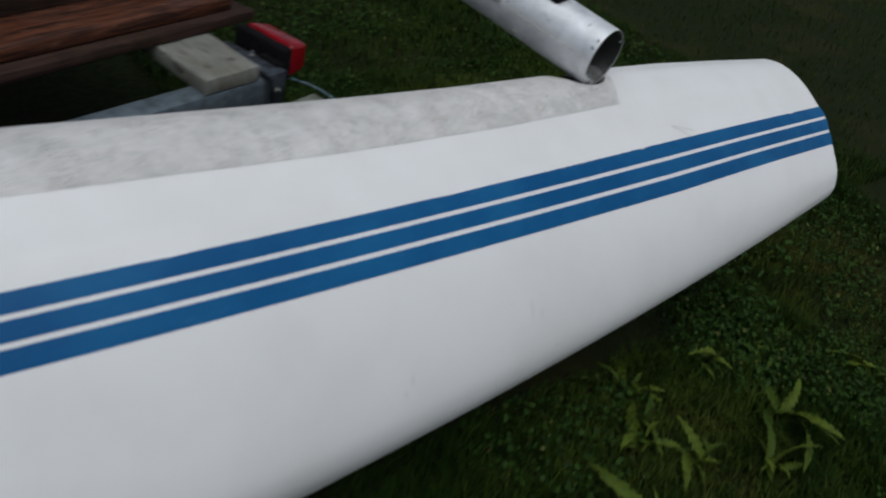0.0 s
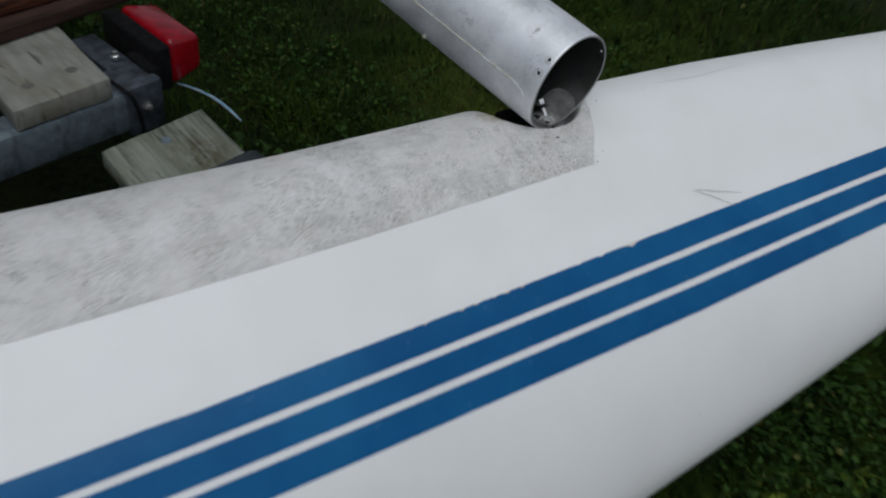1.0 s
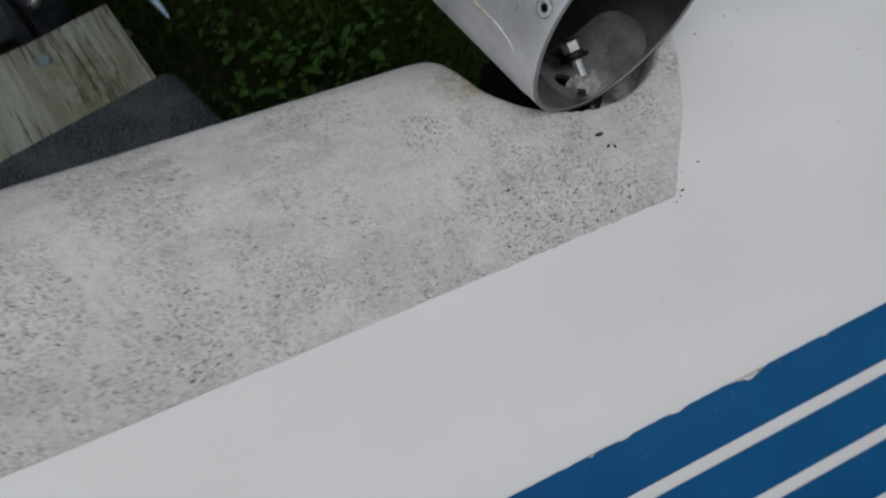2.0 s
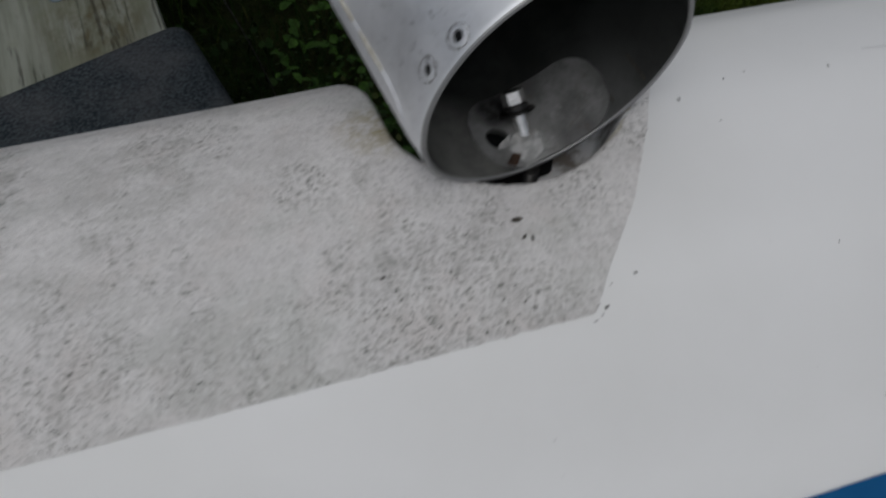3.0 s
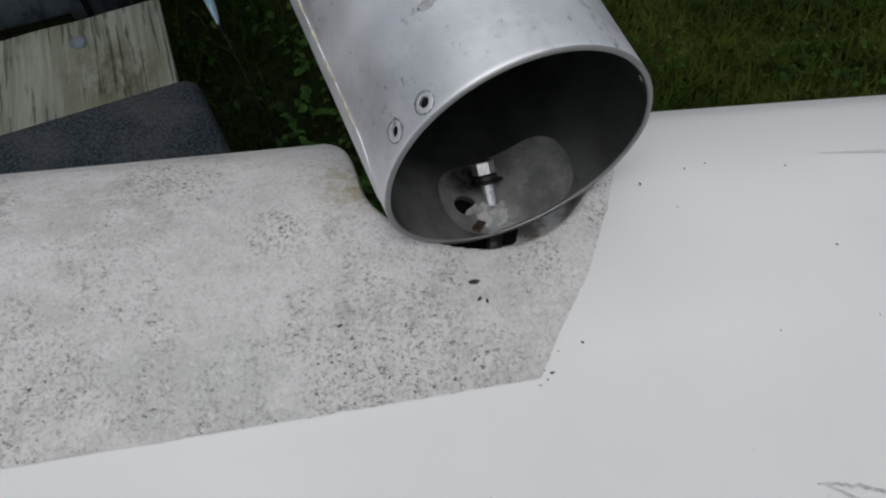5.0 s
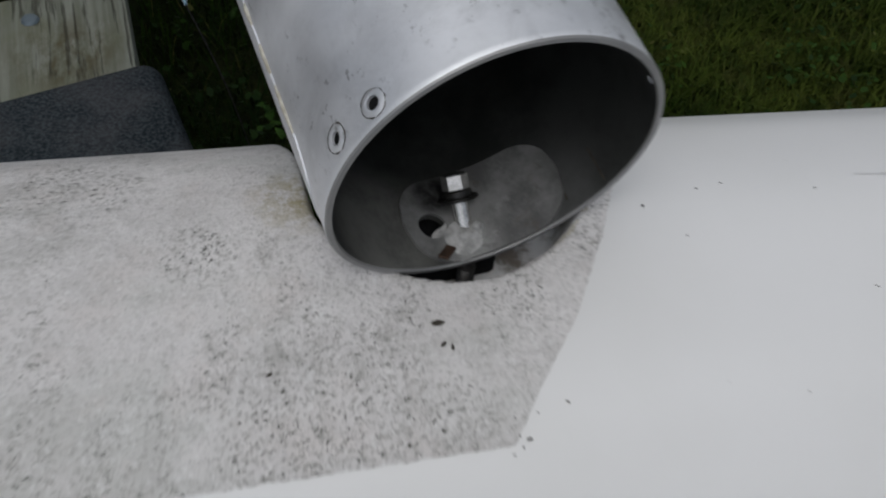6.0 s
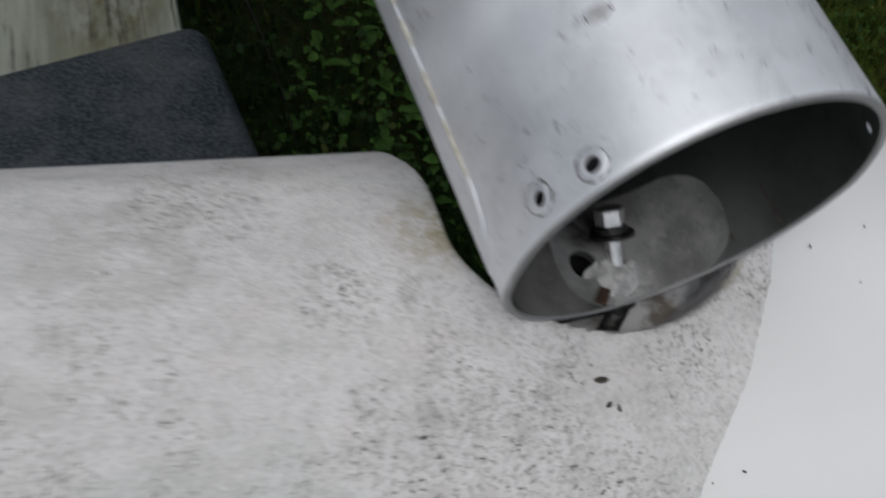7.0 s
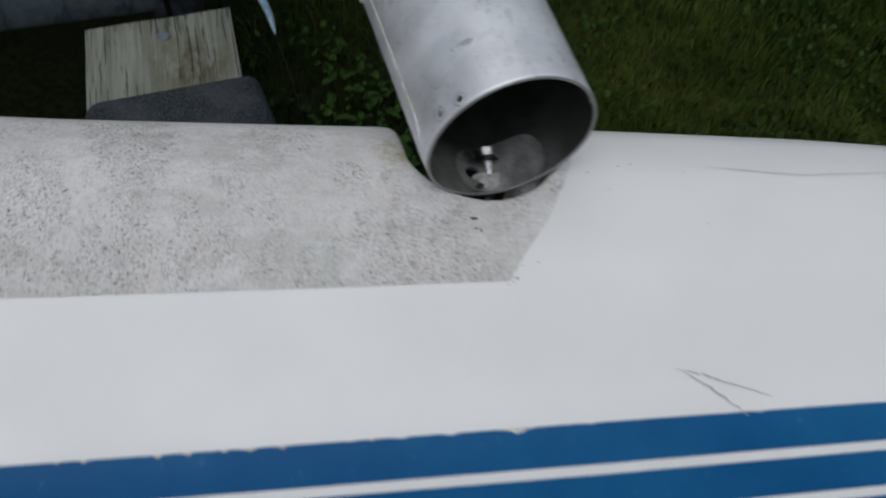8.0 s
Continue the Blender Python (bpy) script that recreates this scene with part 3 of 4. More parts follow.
            if bare is not None and bare - p.z > 0.012:
                hidden.append(face)
    bmesh.ops.delete(sheet, geom=hidden, context="FACES")
    part("nonskid_pad", sheet, PAD, hull, "grey mildewed non-skid deck pad")
    return hull


HULL = build_hull()


# ---- the aluminium beam ----
def tube_point(ang, r, s):
    a = radians(ang)
    return AXIS_P + AXIS_D * s + AXIS_X * (r * math.cos(a)) + AXIS_Z * (r * math.sin(a))


def tube_pose(ang, r, s):
    """A pose whose z points straight out of the tube's wall and whose y runs along it."""
    a = radians(ang)
    out = AXIS_X * math.cos(a) + AXIS_Z * math.sin(a)
    m = Matrix((AXIS_D.cross(out), AXIS_D, out)).transposed().to_4x4()
    return Matrix.Translation(tube_point(ang, r, s)) @ m


def shell_patch(a0, a1, s_lo, s_hi, r0, r1, na=40, ns=20, corner=0.0):
    """A curved plate between two radii; its ends are rounded off by corner degrees."""
    outer, inner = [], []
    for i in range(na + 1):
        w = i / na
        ang = a0 + (a1 - a0) * w
        edge = min(w, 1 - w) * abs(a1 - a0)
        cut = 0.0
        if corner and edge < corner:
            cut = (1 - math.sqrt(1 - (1 - edge / corner) ** 2)) * radians(corner) * r1
        outer.append([tube_point(ang, r1, s_lo + cut + (s_hi - s_lo - 2 * cut) * j / ns) for j in range(ns + 1)])
        inner.append([tube_point(ang, r0, s_lo + cut + (s_hi - s_lo - 2 * cut) * j / ns) for j in range(ns + 1)])
    bm = bmesh.new()
    vo = [[bm.verts.new(p) for p in row] for row in outer]
    vi = [[bm.verts.new(p) for p in row] for row in inner]
    for i in range(na):
        for j in range(ns):
            bm.faces.new((vo[i][j], vo[i][j + 1], vo[i + 1][j + 1], vo[i + 1][j]))
            bm.faces.new((vi[i][j], vi[i + 1][j], vi[i + 1][j + 1], vi[i][j + 1]))
    for i in range(na):
        for j in (0, ns):
            bm.faces.new((vo[i][j], vo[i + 1][j], vi[i + 1][j], vi[i][j]))
    for j in range(ns):
        for i in (0, na):
            bm.faces.new((vo[i][j], vi[i][j], vi[i][j + 1], vo[i][j + 1]))
    bmesh.ops.recalc_face_normals(bm, faces=bm.faces)
    return bm


def build_beam():
    beam = thing("aluminium_beam", tube_point(-90, TUBE_R, -0.1), "dull grey aluminium tube cross beam bolted into the hull saddle", "beam")
    n = 96
    ring = [360 * k / n for k in range(n)]
    stations = ((0.0, 2.6), (TUBE_RI, 2.6), (TUBE_RI, -0.088), (TUBE_RI, -0.1175), (TUBE_RI, TUBE_END + 0.001), (TUBE_RI + 0.0006, TUBE_END), (TUBE_R - 0.0006, TUBE_END), (TUBE_R, TUBE_END + 0.0008), (TUBE_R, -0.1175), (TUBE_R, -0.088), (TUBE_R, 2.62), (0.0, 2.62))
    bm = grid_mesh([[tube_point(a, r, s + (0.0045 * max(0.0, math.sin(radians(a))) if s < 0 else 0.0)) for a in ring] for r, s in stations], True)
    bmesh.ops.remove_doubles(bm, verts=bm.verts, dist=1e-6)
    bmesh.ops.recalc_face_normals(bm, faces=bm.faces)
    tube = part("tube", bm, ALU, beam)
    # the bore gets a darker metal with its shade put into the colour
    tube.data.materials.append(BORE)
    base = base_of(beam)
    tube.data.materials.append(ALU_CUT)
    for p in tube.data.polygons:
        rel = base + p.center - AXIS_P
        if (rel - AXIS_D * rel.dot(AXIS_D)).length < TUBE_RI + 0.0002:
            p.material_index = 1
        elif p.normal.dot(AXIS_D) < -0.5:
            p.material_index = 2
    bores = []
    for ang, s, r in ((136, -0.1095, 0.0029), (152.6, -0.1082, 0.0030), (25, -0.113, 0.0018)):
        bores.append(lathe(((0, -0.012), (r, -0.012), (r, 0.012), (0, 0.012)), tube_pose(ang, TUBE_R, s), 16))
    bores.append(lathe(((0, -0.012), (0.0070, -0.012), (0.0070, 0.012), (0, 0.012)), tube_pose(-101, TUBE_R, -0.0998), 24))
    carve(tube, bores)
    # the wall of the large hole takes the bore's shaded colour
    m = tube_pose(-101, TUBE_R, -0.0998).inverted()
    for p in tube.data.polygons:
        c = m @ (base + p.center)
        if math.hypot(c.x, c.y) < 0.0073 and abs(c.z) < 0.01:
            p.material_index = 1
    for ang, s in ((136, -0.1095), (152.6, -0.1082)):
        place = tube_pose(ang, TUBE_R - 0.0004, s)
        rim = part("hole_rim", lathe([(0.0025, -0.0005), (0.0026, 0.0008), (0.0031, 0.0010), (0.0042, 0.0007), (0.0054, 0.0003), (0.0057, -0.001)], place, 24), ALU, beam, "raised ragged rim of a drilled hole")
        rows = []
        for k in range(40):
            a = 2 * math.pi * k / 40
            r = 0.0053 * (1 + 0.05 * noise.noise(Vector((2 * math.cos(a), 2 * math.sin(a), ang))))
            w = 0.00019 * max(0.05, 0.8 + 2.2 * noise.noise(Vector((3 * math.cos(a), 3 * math.sin(a), ang + 7))))
            rows.append([place @ Vector((q * math.cos(a), q * math.sin(a), z)) for q, z in ((r - w, 0.00045), (r, 0.0006), (r + w, 0.0003))])
        part("dark_ring", grid_mesh(rows + rows[:1]), GRIME, rim, "thin dark ring round the burr")
        # black plug puts the shade inside the drilled hole into its colour
        part("hole_shade_plug", lathe(((0, -0.0027), (0.0028, -0.0027), (0.0028, -0.0008), (0.0014, -0.0011), (0, -0.0010)), tube_pose(ang, TUBE_R, s), 12), BLACK, rim, "black plug that stands in for shade in the drilled hole")

    # wear plate wrapped round the underside, with a broken line of sealant along its edge
    plate = part("wear_plate", shell_patch(176, 356, -0.106, 0.128, TUBE_R - 0.0006, TUBE_R + 0.0006, 64, 30, 16), ALU, beam)
    carve(plate, [lathe(((0, -0.014), (0.0092, -0.014), (0.0092, 0.014), (0, 0.014)), tube_pose(-101, TUBE_R, -0.0985), 24)])
    for ang, s, da, ds in ((119, -0.068, 4.0, 0.0028),):
        part("scuff", shell_patch(ang - da, ang + da, s - ds, s + ds, TUBE_R - 0.0002, TUBE_R + 0.00015, 8, 4, da * 0.9), TUBEMARK, tube, "grey scuff on the tube")
    rng = random.Random(9)
    s = -0.082
    while s < 0.118:
        length = rng.uniform(0.012, 0.04)
        e = min(s + length, 0.12)
        k = max(4, int((e - s) / 0.003))
        rows = []
        for i in range(k + 1):
            q = i / k
            w = 0.0011 * math.sin(math.pi * min(1, max(0.05, q * 0.94 + 0.03))) ** 0.4 * (1 + 0.35 * noise.noise(Vector((s * 90 + q * 9, 2, 5))))
            c = tube_pose(176.2 + 0.5 * noise.noise(Vector((s * 60 + q * 6, 0, 0))), TUBE_R + 0.0002, s + (e - s) * q)
            rows.append([c @ Vector((w * math.cos(h), 0, w * math.sin(h))) for h in (0, 0.8, 1.57, 2.4, 3.14, 4.7)])
        part("sealant_bead", grid_mesh(rows, True), SEAL, plate, "broken bead of cream sealant")
        s = e + rng.uniform(0.002, 0.012)

    # doubler plate inside, round the bolt
    pad = part("doubler_plate", shell_patch(-113, -44, TUBE_END + 0.0010, -0.0745, TUBE_RI - 0.0019, TUBE_RI - 0.0004, 36, 20, 17), DOUBLER, beam, "curved doubler plate inside the tube")
    carve(pad, [lathe(((0, -0.02), (0.0069, -0.02), (0.0069, 0.02), (0, 0.02)), tube_pose(-101, TUBE_R, -0.0998), 24)])
    for ang, s0, s1 in ((-46.5, -0.114, -0.090), (-29.2, -0.1175, -0.099)):
        part("run_mark", shell_patch(ang - 0.4, ang + 0.4, s0, s1, TUBE_RI - 0.0003, TUBE_RI + 0.0001, 4, 12, 0.4), GRIME, tube, "thin dark run mark in the bore")
    # crust of white corrosion heaped round the bolt's foot, and a rusty sliver
    foot = tube_pose(-90.5, TUBE_RI - 0.0019, -0.1092)
    rows = []
    for i in range(10):
        q = i / 9
        row = []
        for k in range(30):
            h = 2 * math.pi * k / 30
            out = 1 + 0.20 * noise.noise(Vector((1.7 * math.cos(h), 1.7 * math.sin(h), 3)))
            x, y = 0.0150 * q * math.cos(h) * out, 0.0105 * q * math.sin(h) * out
            lift = 0.0034 * (1 - q) ** 1.6 * (1 + 0.35 * noise.noise(Vector((x * 260, y * 260, 1))))
            row.append(foot @ Vector((x, y, 0.0003 * q * q - lift)))
        rows.append(row)
    crust = grid_mesh(rows, True)
    bmesh.ops.remove_doubles(crust, verts=crust.verts, dist=1e-5)
    part("corrosion_crust", crust, CORRODE, pad, "white corrosion crust round the bolt")
    lump = lathe(((0, -0.001), (0.0022, -0.0008), (0.0027, 0.0010), (0.0020, 0.0030), (0.0008, 0.0040), (0, 0.0042)), tube_pose(-83.5, TUBE_RI - 0.002, -0.1065) @ pose(0, 0, 0, 180), 10)
    part("corrosion_lump", lump, CORRODE, pad, "white lump of corrosion")
    chip = box([(-0.0066, -0.0020, -0.0006), (0.0058, -0.0028, -0.0006), (0.0065, 0.0018, -0.0006), (-0.0056, 0.0025, -0.0006)], 0.0014, 0.0003, 1)
    bmesh.ops.transform(chip, matrix=tube_pose(-101.5, TUBE_RI - 0.0056, -0.1165) @ pose(0, 0, 0, 15, 22, -35), verts=chip.verts)
    part("rust_flake", chip, RUST, pad, "rusty metal flake")

    # the bolt's tilt and facing are set to fit the camera's view
    axis = Vector((-0.135, 0.66, 0.735)).normalized()
    back = (Vector((0.22, 0.63, -0.745)) - axis * axis.dot(Vector((0.22, 0.63, -0.745)))).normalized()
    lean = Matrix((back.cross(axis), back, axis)).transposed().to_4x4()
    up = Matrix.Translation((0.0238, 0.061, 0.6877)) @ lean
    bolt = part("bolt", lathe(((0, -0.002), (0.0042, -0.003), (0.0042, 0.0145), (0, 0.0145)), up, 24), STEEL, beam, "stainless hex bolt with washers")
    head = lathe(((0, 0.0177), (0.0062, 0.0177), (0.0064, 0.0182), (0.0064, 0.0246), (0.0057, 0.0252), (0, 0.0252)), up, 6)
    part("hex_head", head, STEEL, bolt, smooth=False)
    part("washer", lathe(((0.003, 0.0127), (0.0094, 0.0127), (0.0098, 0.0133), (0.0094, 0.0141), (0.003, 0.0141)), up, 28), THREAD, bolt, "dark tarnished washer")
    part("spring_washer", lathe(((0.0032, 0.0142), (0.0066, 0.0142), (0.0068, 0.0152), (0.0066, 0.0170), (0.0032, 0.0176)), up, 24), THREAD, bolt)
    thread = []
    h = 0.652
    while h < 0.681:
        thread += [(0.0036, h), (0.0043, h + 0.0006)]
        h += 0.0012
    part("thread", lathe([(0, 0.652)] + thread + [(0, h)], Matrix.Translation((0.0225, 0.0432, 0)), 18), STUD, beam, "dark greasy threaded stud under the tube")

    # black block stands in for the shaded gap under the tube
    seat = box([(-0.006, 0.0500, 0.648), (0.042, 0.0560, 0.648), (0.034, 0.112, 0.648), (-0.028, 0.110, 0.648)], 0.031, 0.004, 2)
    part("saddle_gap_block", seat, BLACK, beam, "black block in place of the shaded gap between tube and hull")

    # tab, bracket and rubber block further up
    tab = lathe(((0, -0.001), (0.004, -0.001), (0.0045, 0.001), (0.003, 0.003), (0, 0.0034)), tube_pose(-147, TUBE_R + 0.0017, 0.089), 10)
    part("rivet", tab, SEAL, beam, "pale sealant-covered rivet")
    m = tube_pose(106, TUBE_R - 0.003, 0.068)
    c = [m @ Vector(v) for v in ((-0.022, -0.045, 0), (0.022, -0.052, 0), (0.022, 0.05, 0), (-0.022, 0.05, 0))]
    bm = box([tuple(v) for v in c], 0.045, 0.008, 3)
    part("rubber_block", bm, BLACK, beam, "black rubber block strapped on top of the tube")
    m = tube_pose(164, TUBE_R - 0.0005, 0.175)
    bm = box([(-0.02, -0.03, 0), (0.02, -0.03, 0), (0.02, 0.06, 0), (-0.02, 0.06, 0)], 0.006, 0.002, 2)
    bmesh.ops.transform(bm, matrix=m, verts=bm.verts)
    br = part("bracket", bm, ALU_CUT, beam, "flat metal bracket on the tube")
    part("bracket_bolt", lathe(((0, 0.004), (0.006, 0.004), (0.006, 0.009), (0.004, 0.011), (0, 0.011)), m @ pose(0.004, -0.012, 0), 6), STEEL, br, smooth=False)
    return beam


def scale_to_view(top, fixed, factor):
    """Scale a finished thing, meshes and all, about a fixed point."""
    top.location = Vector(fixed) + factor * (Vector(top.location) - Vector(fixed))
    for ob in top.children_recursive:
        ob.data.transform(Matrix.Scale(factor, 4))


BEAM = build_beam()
# scaled about the close-up camera position, so the beam fits the camera's view
scale_to_view(BEAM, (-0.06, -0.20, 1.04), 0.968)


# ---- small marks on the hull ----
def on_deck(x, y, lift=0.0012):
    """The place on the deck over (x, y)."""
    ctrl = section(x)
    u = np.interp(-y, -ctrl[5:18, 0], np.arange(5, 18))
    return Vector(hull_surface([x], np.array([u]), lift)[0][0])


def smear(path, width, mat, name, label, seed):
    """A thin scuff that follows the hull along a plan path."""
    rows = []
    k = 14 * (len(path) - 1)
    for i in range(k + 1):
        q = i / k * (len(path) - 1)
        j = min(int(q), len(path) - 2)
        a, b = Vector(path[j]), Vector(path[j + 1])
        p, d = a.lerp(b, q - j), (b - a).normalized()
        side = Vector((-d.y, d.x))
        w = width * math.sin(math.pi * min(0.97, max(0.03, i / k))) ** 0.5 * (1 + 0.7 * noise.noise(Vector((i * 0.7, seed, 0))))
        p = p + side * 0.0012 * noise.noise(Vector((i * 0.35, seed + 5, 0)))
        rows.append([on_deck(*(p + side * w * s), lift=0.0010) for s in (-0.5, 0.5)])
    part(name, grid_mesh(rows), mat, HULL, label)


smear(((0.157, -0.110), (0.177, -0.1135), (0.199, -0.120), (0.239, -0.130)), 0.0016, GREYMARK, "scratch", "grey scratch in the gelcoat", 1)
smear(((0.160, -0.1105), (0.186, -0.124), (0.215, -0.142)), 0.0018, GREYMARK, "scratch", "grey scratch in the gelcoat", 2)
smear(((0.215, 0.058), (0.30, 0.050), (0.42, 0.058)), 0.0022, FAINT, "scratch", "faint long scuff in the gelcoat", 3)


for i, (x, y, dy, w) in enumerate(((-0.402, -0.318, 0.016, 0.0022), (-0.375, -0.322, 0.010, 0.0016), (-0.70, -0.345, 0.010, 0.0022), (-0.715, -0.352, 0.006, 0.0018))):
    smear(((x, y + dy), (x + 0.004, y)), w, FAINTER, "rub_mark", "faint grey rub mark low on the hull side", 20 + i)


# gelcoat broken away along the lip of the saddle
smear(((0.0800, 0.0545), (0.0745, 0.0475)), 0.0013, SEAL, "chipped_lip", "pale broken edge of gelcoat along the saddle", 31)
smear(((0.0715, 0.0435), (0.0645, 0.0365), (0.0570, 0.0315)), 0.0015, SEAL, "chipped_lip", "pale broken edge of gelcoat along the saddle", 33)
smear(((-0.0190, 0.0325), (-0.0150, 0.0300), (-0.0110, 0.0290)), 0.0022, SEAL, "chipped_lip", "pale broken edge of gelcoat along the saddle", 35)
smear(((-0.006, 0.0285), (0.004, 0.0268)), 0.0012, GRIME, "dirt_line", "thin dark line of dirt along the lip", 37)


def flake(x, y, size, turn, seed):
    rng = random.Random(seed)
    p = on_deck(x, y, 0.0012)
    bm = bmesh.new()
    n = 7
    ring = [(size * rng.uniform(0.6, 1.1) * math.cos(2 * math.pi * k / n), 0.55 * size * rng.uniform(0.5, 1.1) * math.sin(2 * math.pi * k / n)) for k in range(n)]
    lo = [bm.verts.new((a, b, 0)) for a, b in ring]
    hi = [bm.verts.new((a * 0.8, b * 0.8, size * 0.25)) for a, b in ring]
    bm.faces.new(hi)
    bm.faces.new(lo[::-1])
    for k in range(n):
        j = (k + 1) % n
        bm.faces.new((lo[k], lo[j], hi[j], hi[k]))
    bmesh.ops.transform(bm, matrix=Matrix.Translation(p) @ pose(0, 0, 0, 0, 0, turn), verts=bm.verts)
    ob = part("dirt_flake", bm, GRIME, None, smooth=False)
    tagged(ob, "tiny dark flake of dirt on the white deck", "dirt", "flakes on the deck")


for i, (x, y, size) in enumerate(((0.0, 0.0, 0.0032), (0.001, -0.0085, 0.0022), (0.0045, -0.010, 0.0018), (0.047, -0.038, 0.0012), (0.029, -0.049, 0.0016),
                                  (0.132, 0.056, 0.0013), (0.103, 0.048, 0.0016), (0.197, -0.004, 0.0014), (0.145, 0.058, 0.0011), (0.150, -0.045, 0.0010),
                                  (0.190, 0.050, 0.0012), (0.118, 0.030, 0.0010), (-0.069, -0.0125, 0.0018), (0.0265, -0.0515, 0.0009), (0.0255, -0.0475, 0.0008), (0.0225, -0.0535, 0.0008), (0.034, -0.0405, 0.0008))):
    flake(x, y, size * (0.72 if x > 0.09 else 1.0), i * 47, i)


# ---- the trailer ----
def build_trailer():
    tr = thing("boat_trailer", (-0.45, 0.85, 0.0), "galvanised boat trailer with weathered timber bunks and a red tail lamp", "trailer")
    d = Vector((0.959, 0.284, 0))
    q = Vector((-0.284, 0.959, 0))
    end = Vector((-0.285, 0.808, 0))

    def slab(p0, length, width, z, height, bevel, jitter=0.0):
        c = [p0, p0 + d * length, p0 + d * length + q * width, p0 + q * width]
        return box([(v.x, v.y, z) for v in c], height, bevel, 2, jitter)

    part("crossbeam", slab(end - d * 1.7, 1.695, 0.075, 0.305, 0.087, 0.014), GALV, tr)
    plate = part("end_bracket", slab(end - d * 0.075 - q * 0.006, 0.080, 0.09, 0.295, 0.108, 0.009), GALV_GRIMY_SHADED, tr, "galvanised end bracket with dark stains and shade in its colour")
    part("bracket_bolt", lathe(((0, 0), (0.010, 0), (0.010, 0.006), (0.006, 0.007), (0.006, 0.013), (0, 0.014)), Matrix.Translation(end - d * 0.036 - q * 0.006 + Vector((0, 0, 0.355))) @ Matrix.Rotation(radians(16.5), 4, "Z") @ pose(0, 0, 0, 90), 6), STEEL, plate, smooth=False)
    part("bracket_bolt", lathe(((0, 0), (0.009, 0), (0.009, 0.006), (0.005, 0.007), (0.005, 0.016), (0, 0.017)), Matrix.Translation(end - d * 0.03 + q * 0.10 + Vector((0, 0, 0.408))), 6), STEEL, plate, smooth=False)
    part("lamp_bracket", slab(end - d * 0.06 + q * 0.07, 0.055, 0.15, 0.385, 0.018, 0.003), GALV_GRIMY_SHADED, tr)
    # black lamp cable laid over the bracket and down its face
    over = [end - d * 0.10 + q * 0.16 + Vector((0, 0, 0.40)), end - d * 0.088 + q * 0.09 + Vector((0, 0, 0.409)), end - d * 0.082 + q * 0.03 + Vector((0, 0, 0.408)),
            end - d * 0.074 - q * 0.010 + Vector((0, 0, 0.398)), end - d * 0.060 - q * 0.013 + Vector((0, 0, 0.365)), end - d * 0.054 - q * 0.011 + Vector((0, 0, 0.325)), end - d * 0.050 - q * 0.004 + Vector((0, 0, 0.285))]
    rows = []
    for i in range(31):
        f = min(i / 5, 5.999)
        k = int(f)
        p0, p1, p2, p3 = (over[min(max(k + o, 0), 6)] for o in (-1, 0, 1, 2))
        u = f - k
        p = 0.5 * (2 * p1 + (p2 - p0) * u + (2 * p0 - 5 * p1 + 4 * p2 - p3) * u * u + (3 * p1 - p0 - 3 * p2 + p3) * u ** 3)
        rows.append([p + 0.0042 * (d * math.cos(h) + (q + Vector((0, 0, 1))).normalized() * math.sin(h)) for h in (0, 1.05, 2.09, 3.14, 4.19, 5.24)])
    part("cable", grid_mesh(rows, True), BLACK, tr, "black lamp cable")
    part("side_rail", slab(end - d * 1.3 + q * 0.075, 0.06, 2.2, 0.31, 0.08, 0.005), GALV, tr)
    # short timber block on the crossbeam
    top = 0.402
    bm = box([(-0.556, 0.731, top - 0.010), (-0.380, 0.783, top - 0.010), (-0.436, 1.115, top - 0.010), (-0.612, 1.06, top - 0.010)], 0.042, 0.003, 2, 0.002)
    blk = part("timber_block", bm, BLOCK, tr, "grey weathered timber block")
    for x, y in ((-0.517, 0.805), (-0.435, 0.835)):
        part("knot", lathe(((0, 0.0), (0.011, 0.0), (0.0115, 0.0012), (0.010, 0.002), (0, 0.0022)), Matrix.Translation((x, y, top + 0.031)), 14), KNOT, blk, "dark round bolt head sunk in the timber")
    # bunk plank that runs to the hull, its near half wrapped in carpet
    bm = box([(-0.374, 0.225, 0.330), (-0.160, 0.225, 0.330), (-0.232, 0.733, 0.330), (-0.438, 0.665, 0.330)], 0.034, 0.003, 2, 0.002)
    bunk = part("bunk_plank", bm, PLANK, tr, "greenish weathered bunk plank with cracked grain")
    bm = box([(-0.382, 0.215, 0.318), (-0.084, 0.215, 0.318), (-0.188, 0.577, 0.318), (-0.418, 0.503, 0.318)], 0.056, 0.022, 6, 0.0)
    part("carpet", bm, CARPET, bunk, "dark grey carpet wrapped round the plank")
    part("plank_bolt", lathe(((0, 0), (0.010, 0), (0.008, 0.003), (0, 0.004)), Matrix.Translation((-0.325, 0.655, 0.364)), 12), GALV, bunk)
    # tail lamp
    m = Matrix.Translation((-0.228, 0.945, 0.413)) @ pose(0, 0, 0, 0, 0, 14)

    def lamp_box(x0, x1, y0, y1, z0, z1, bevel):
        b = box([(x0, y0, z0), (x1, y0, z0), (x1, y1, z0), (x0, y1, z0)], z1 - z0, bevel, 3)
        bmesh.ops.transform(b, matrix=m, verts=b.verts)
        return b

    def lens_box():
        """A lens that narrows towards its outer face."""
        b = box([(-0.0465, -0.092, -0.058), (0.034, -0.092, -0.058), (0.034, 0.092, -0.058), (-0.0465, 0.092, -0.058)], 0.097, 0.014, 3)
        for v in b.verts:
            f = max(0.0, (v.co.x + 0.02) / 0.054)
            v.co.y *= 1 - 0.16 * f
            v.co.z += -0.012 * f if v.co.z > 0 else 0.010 * f
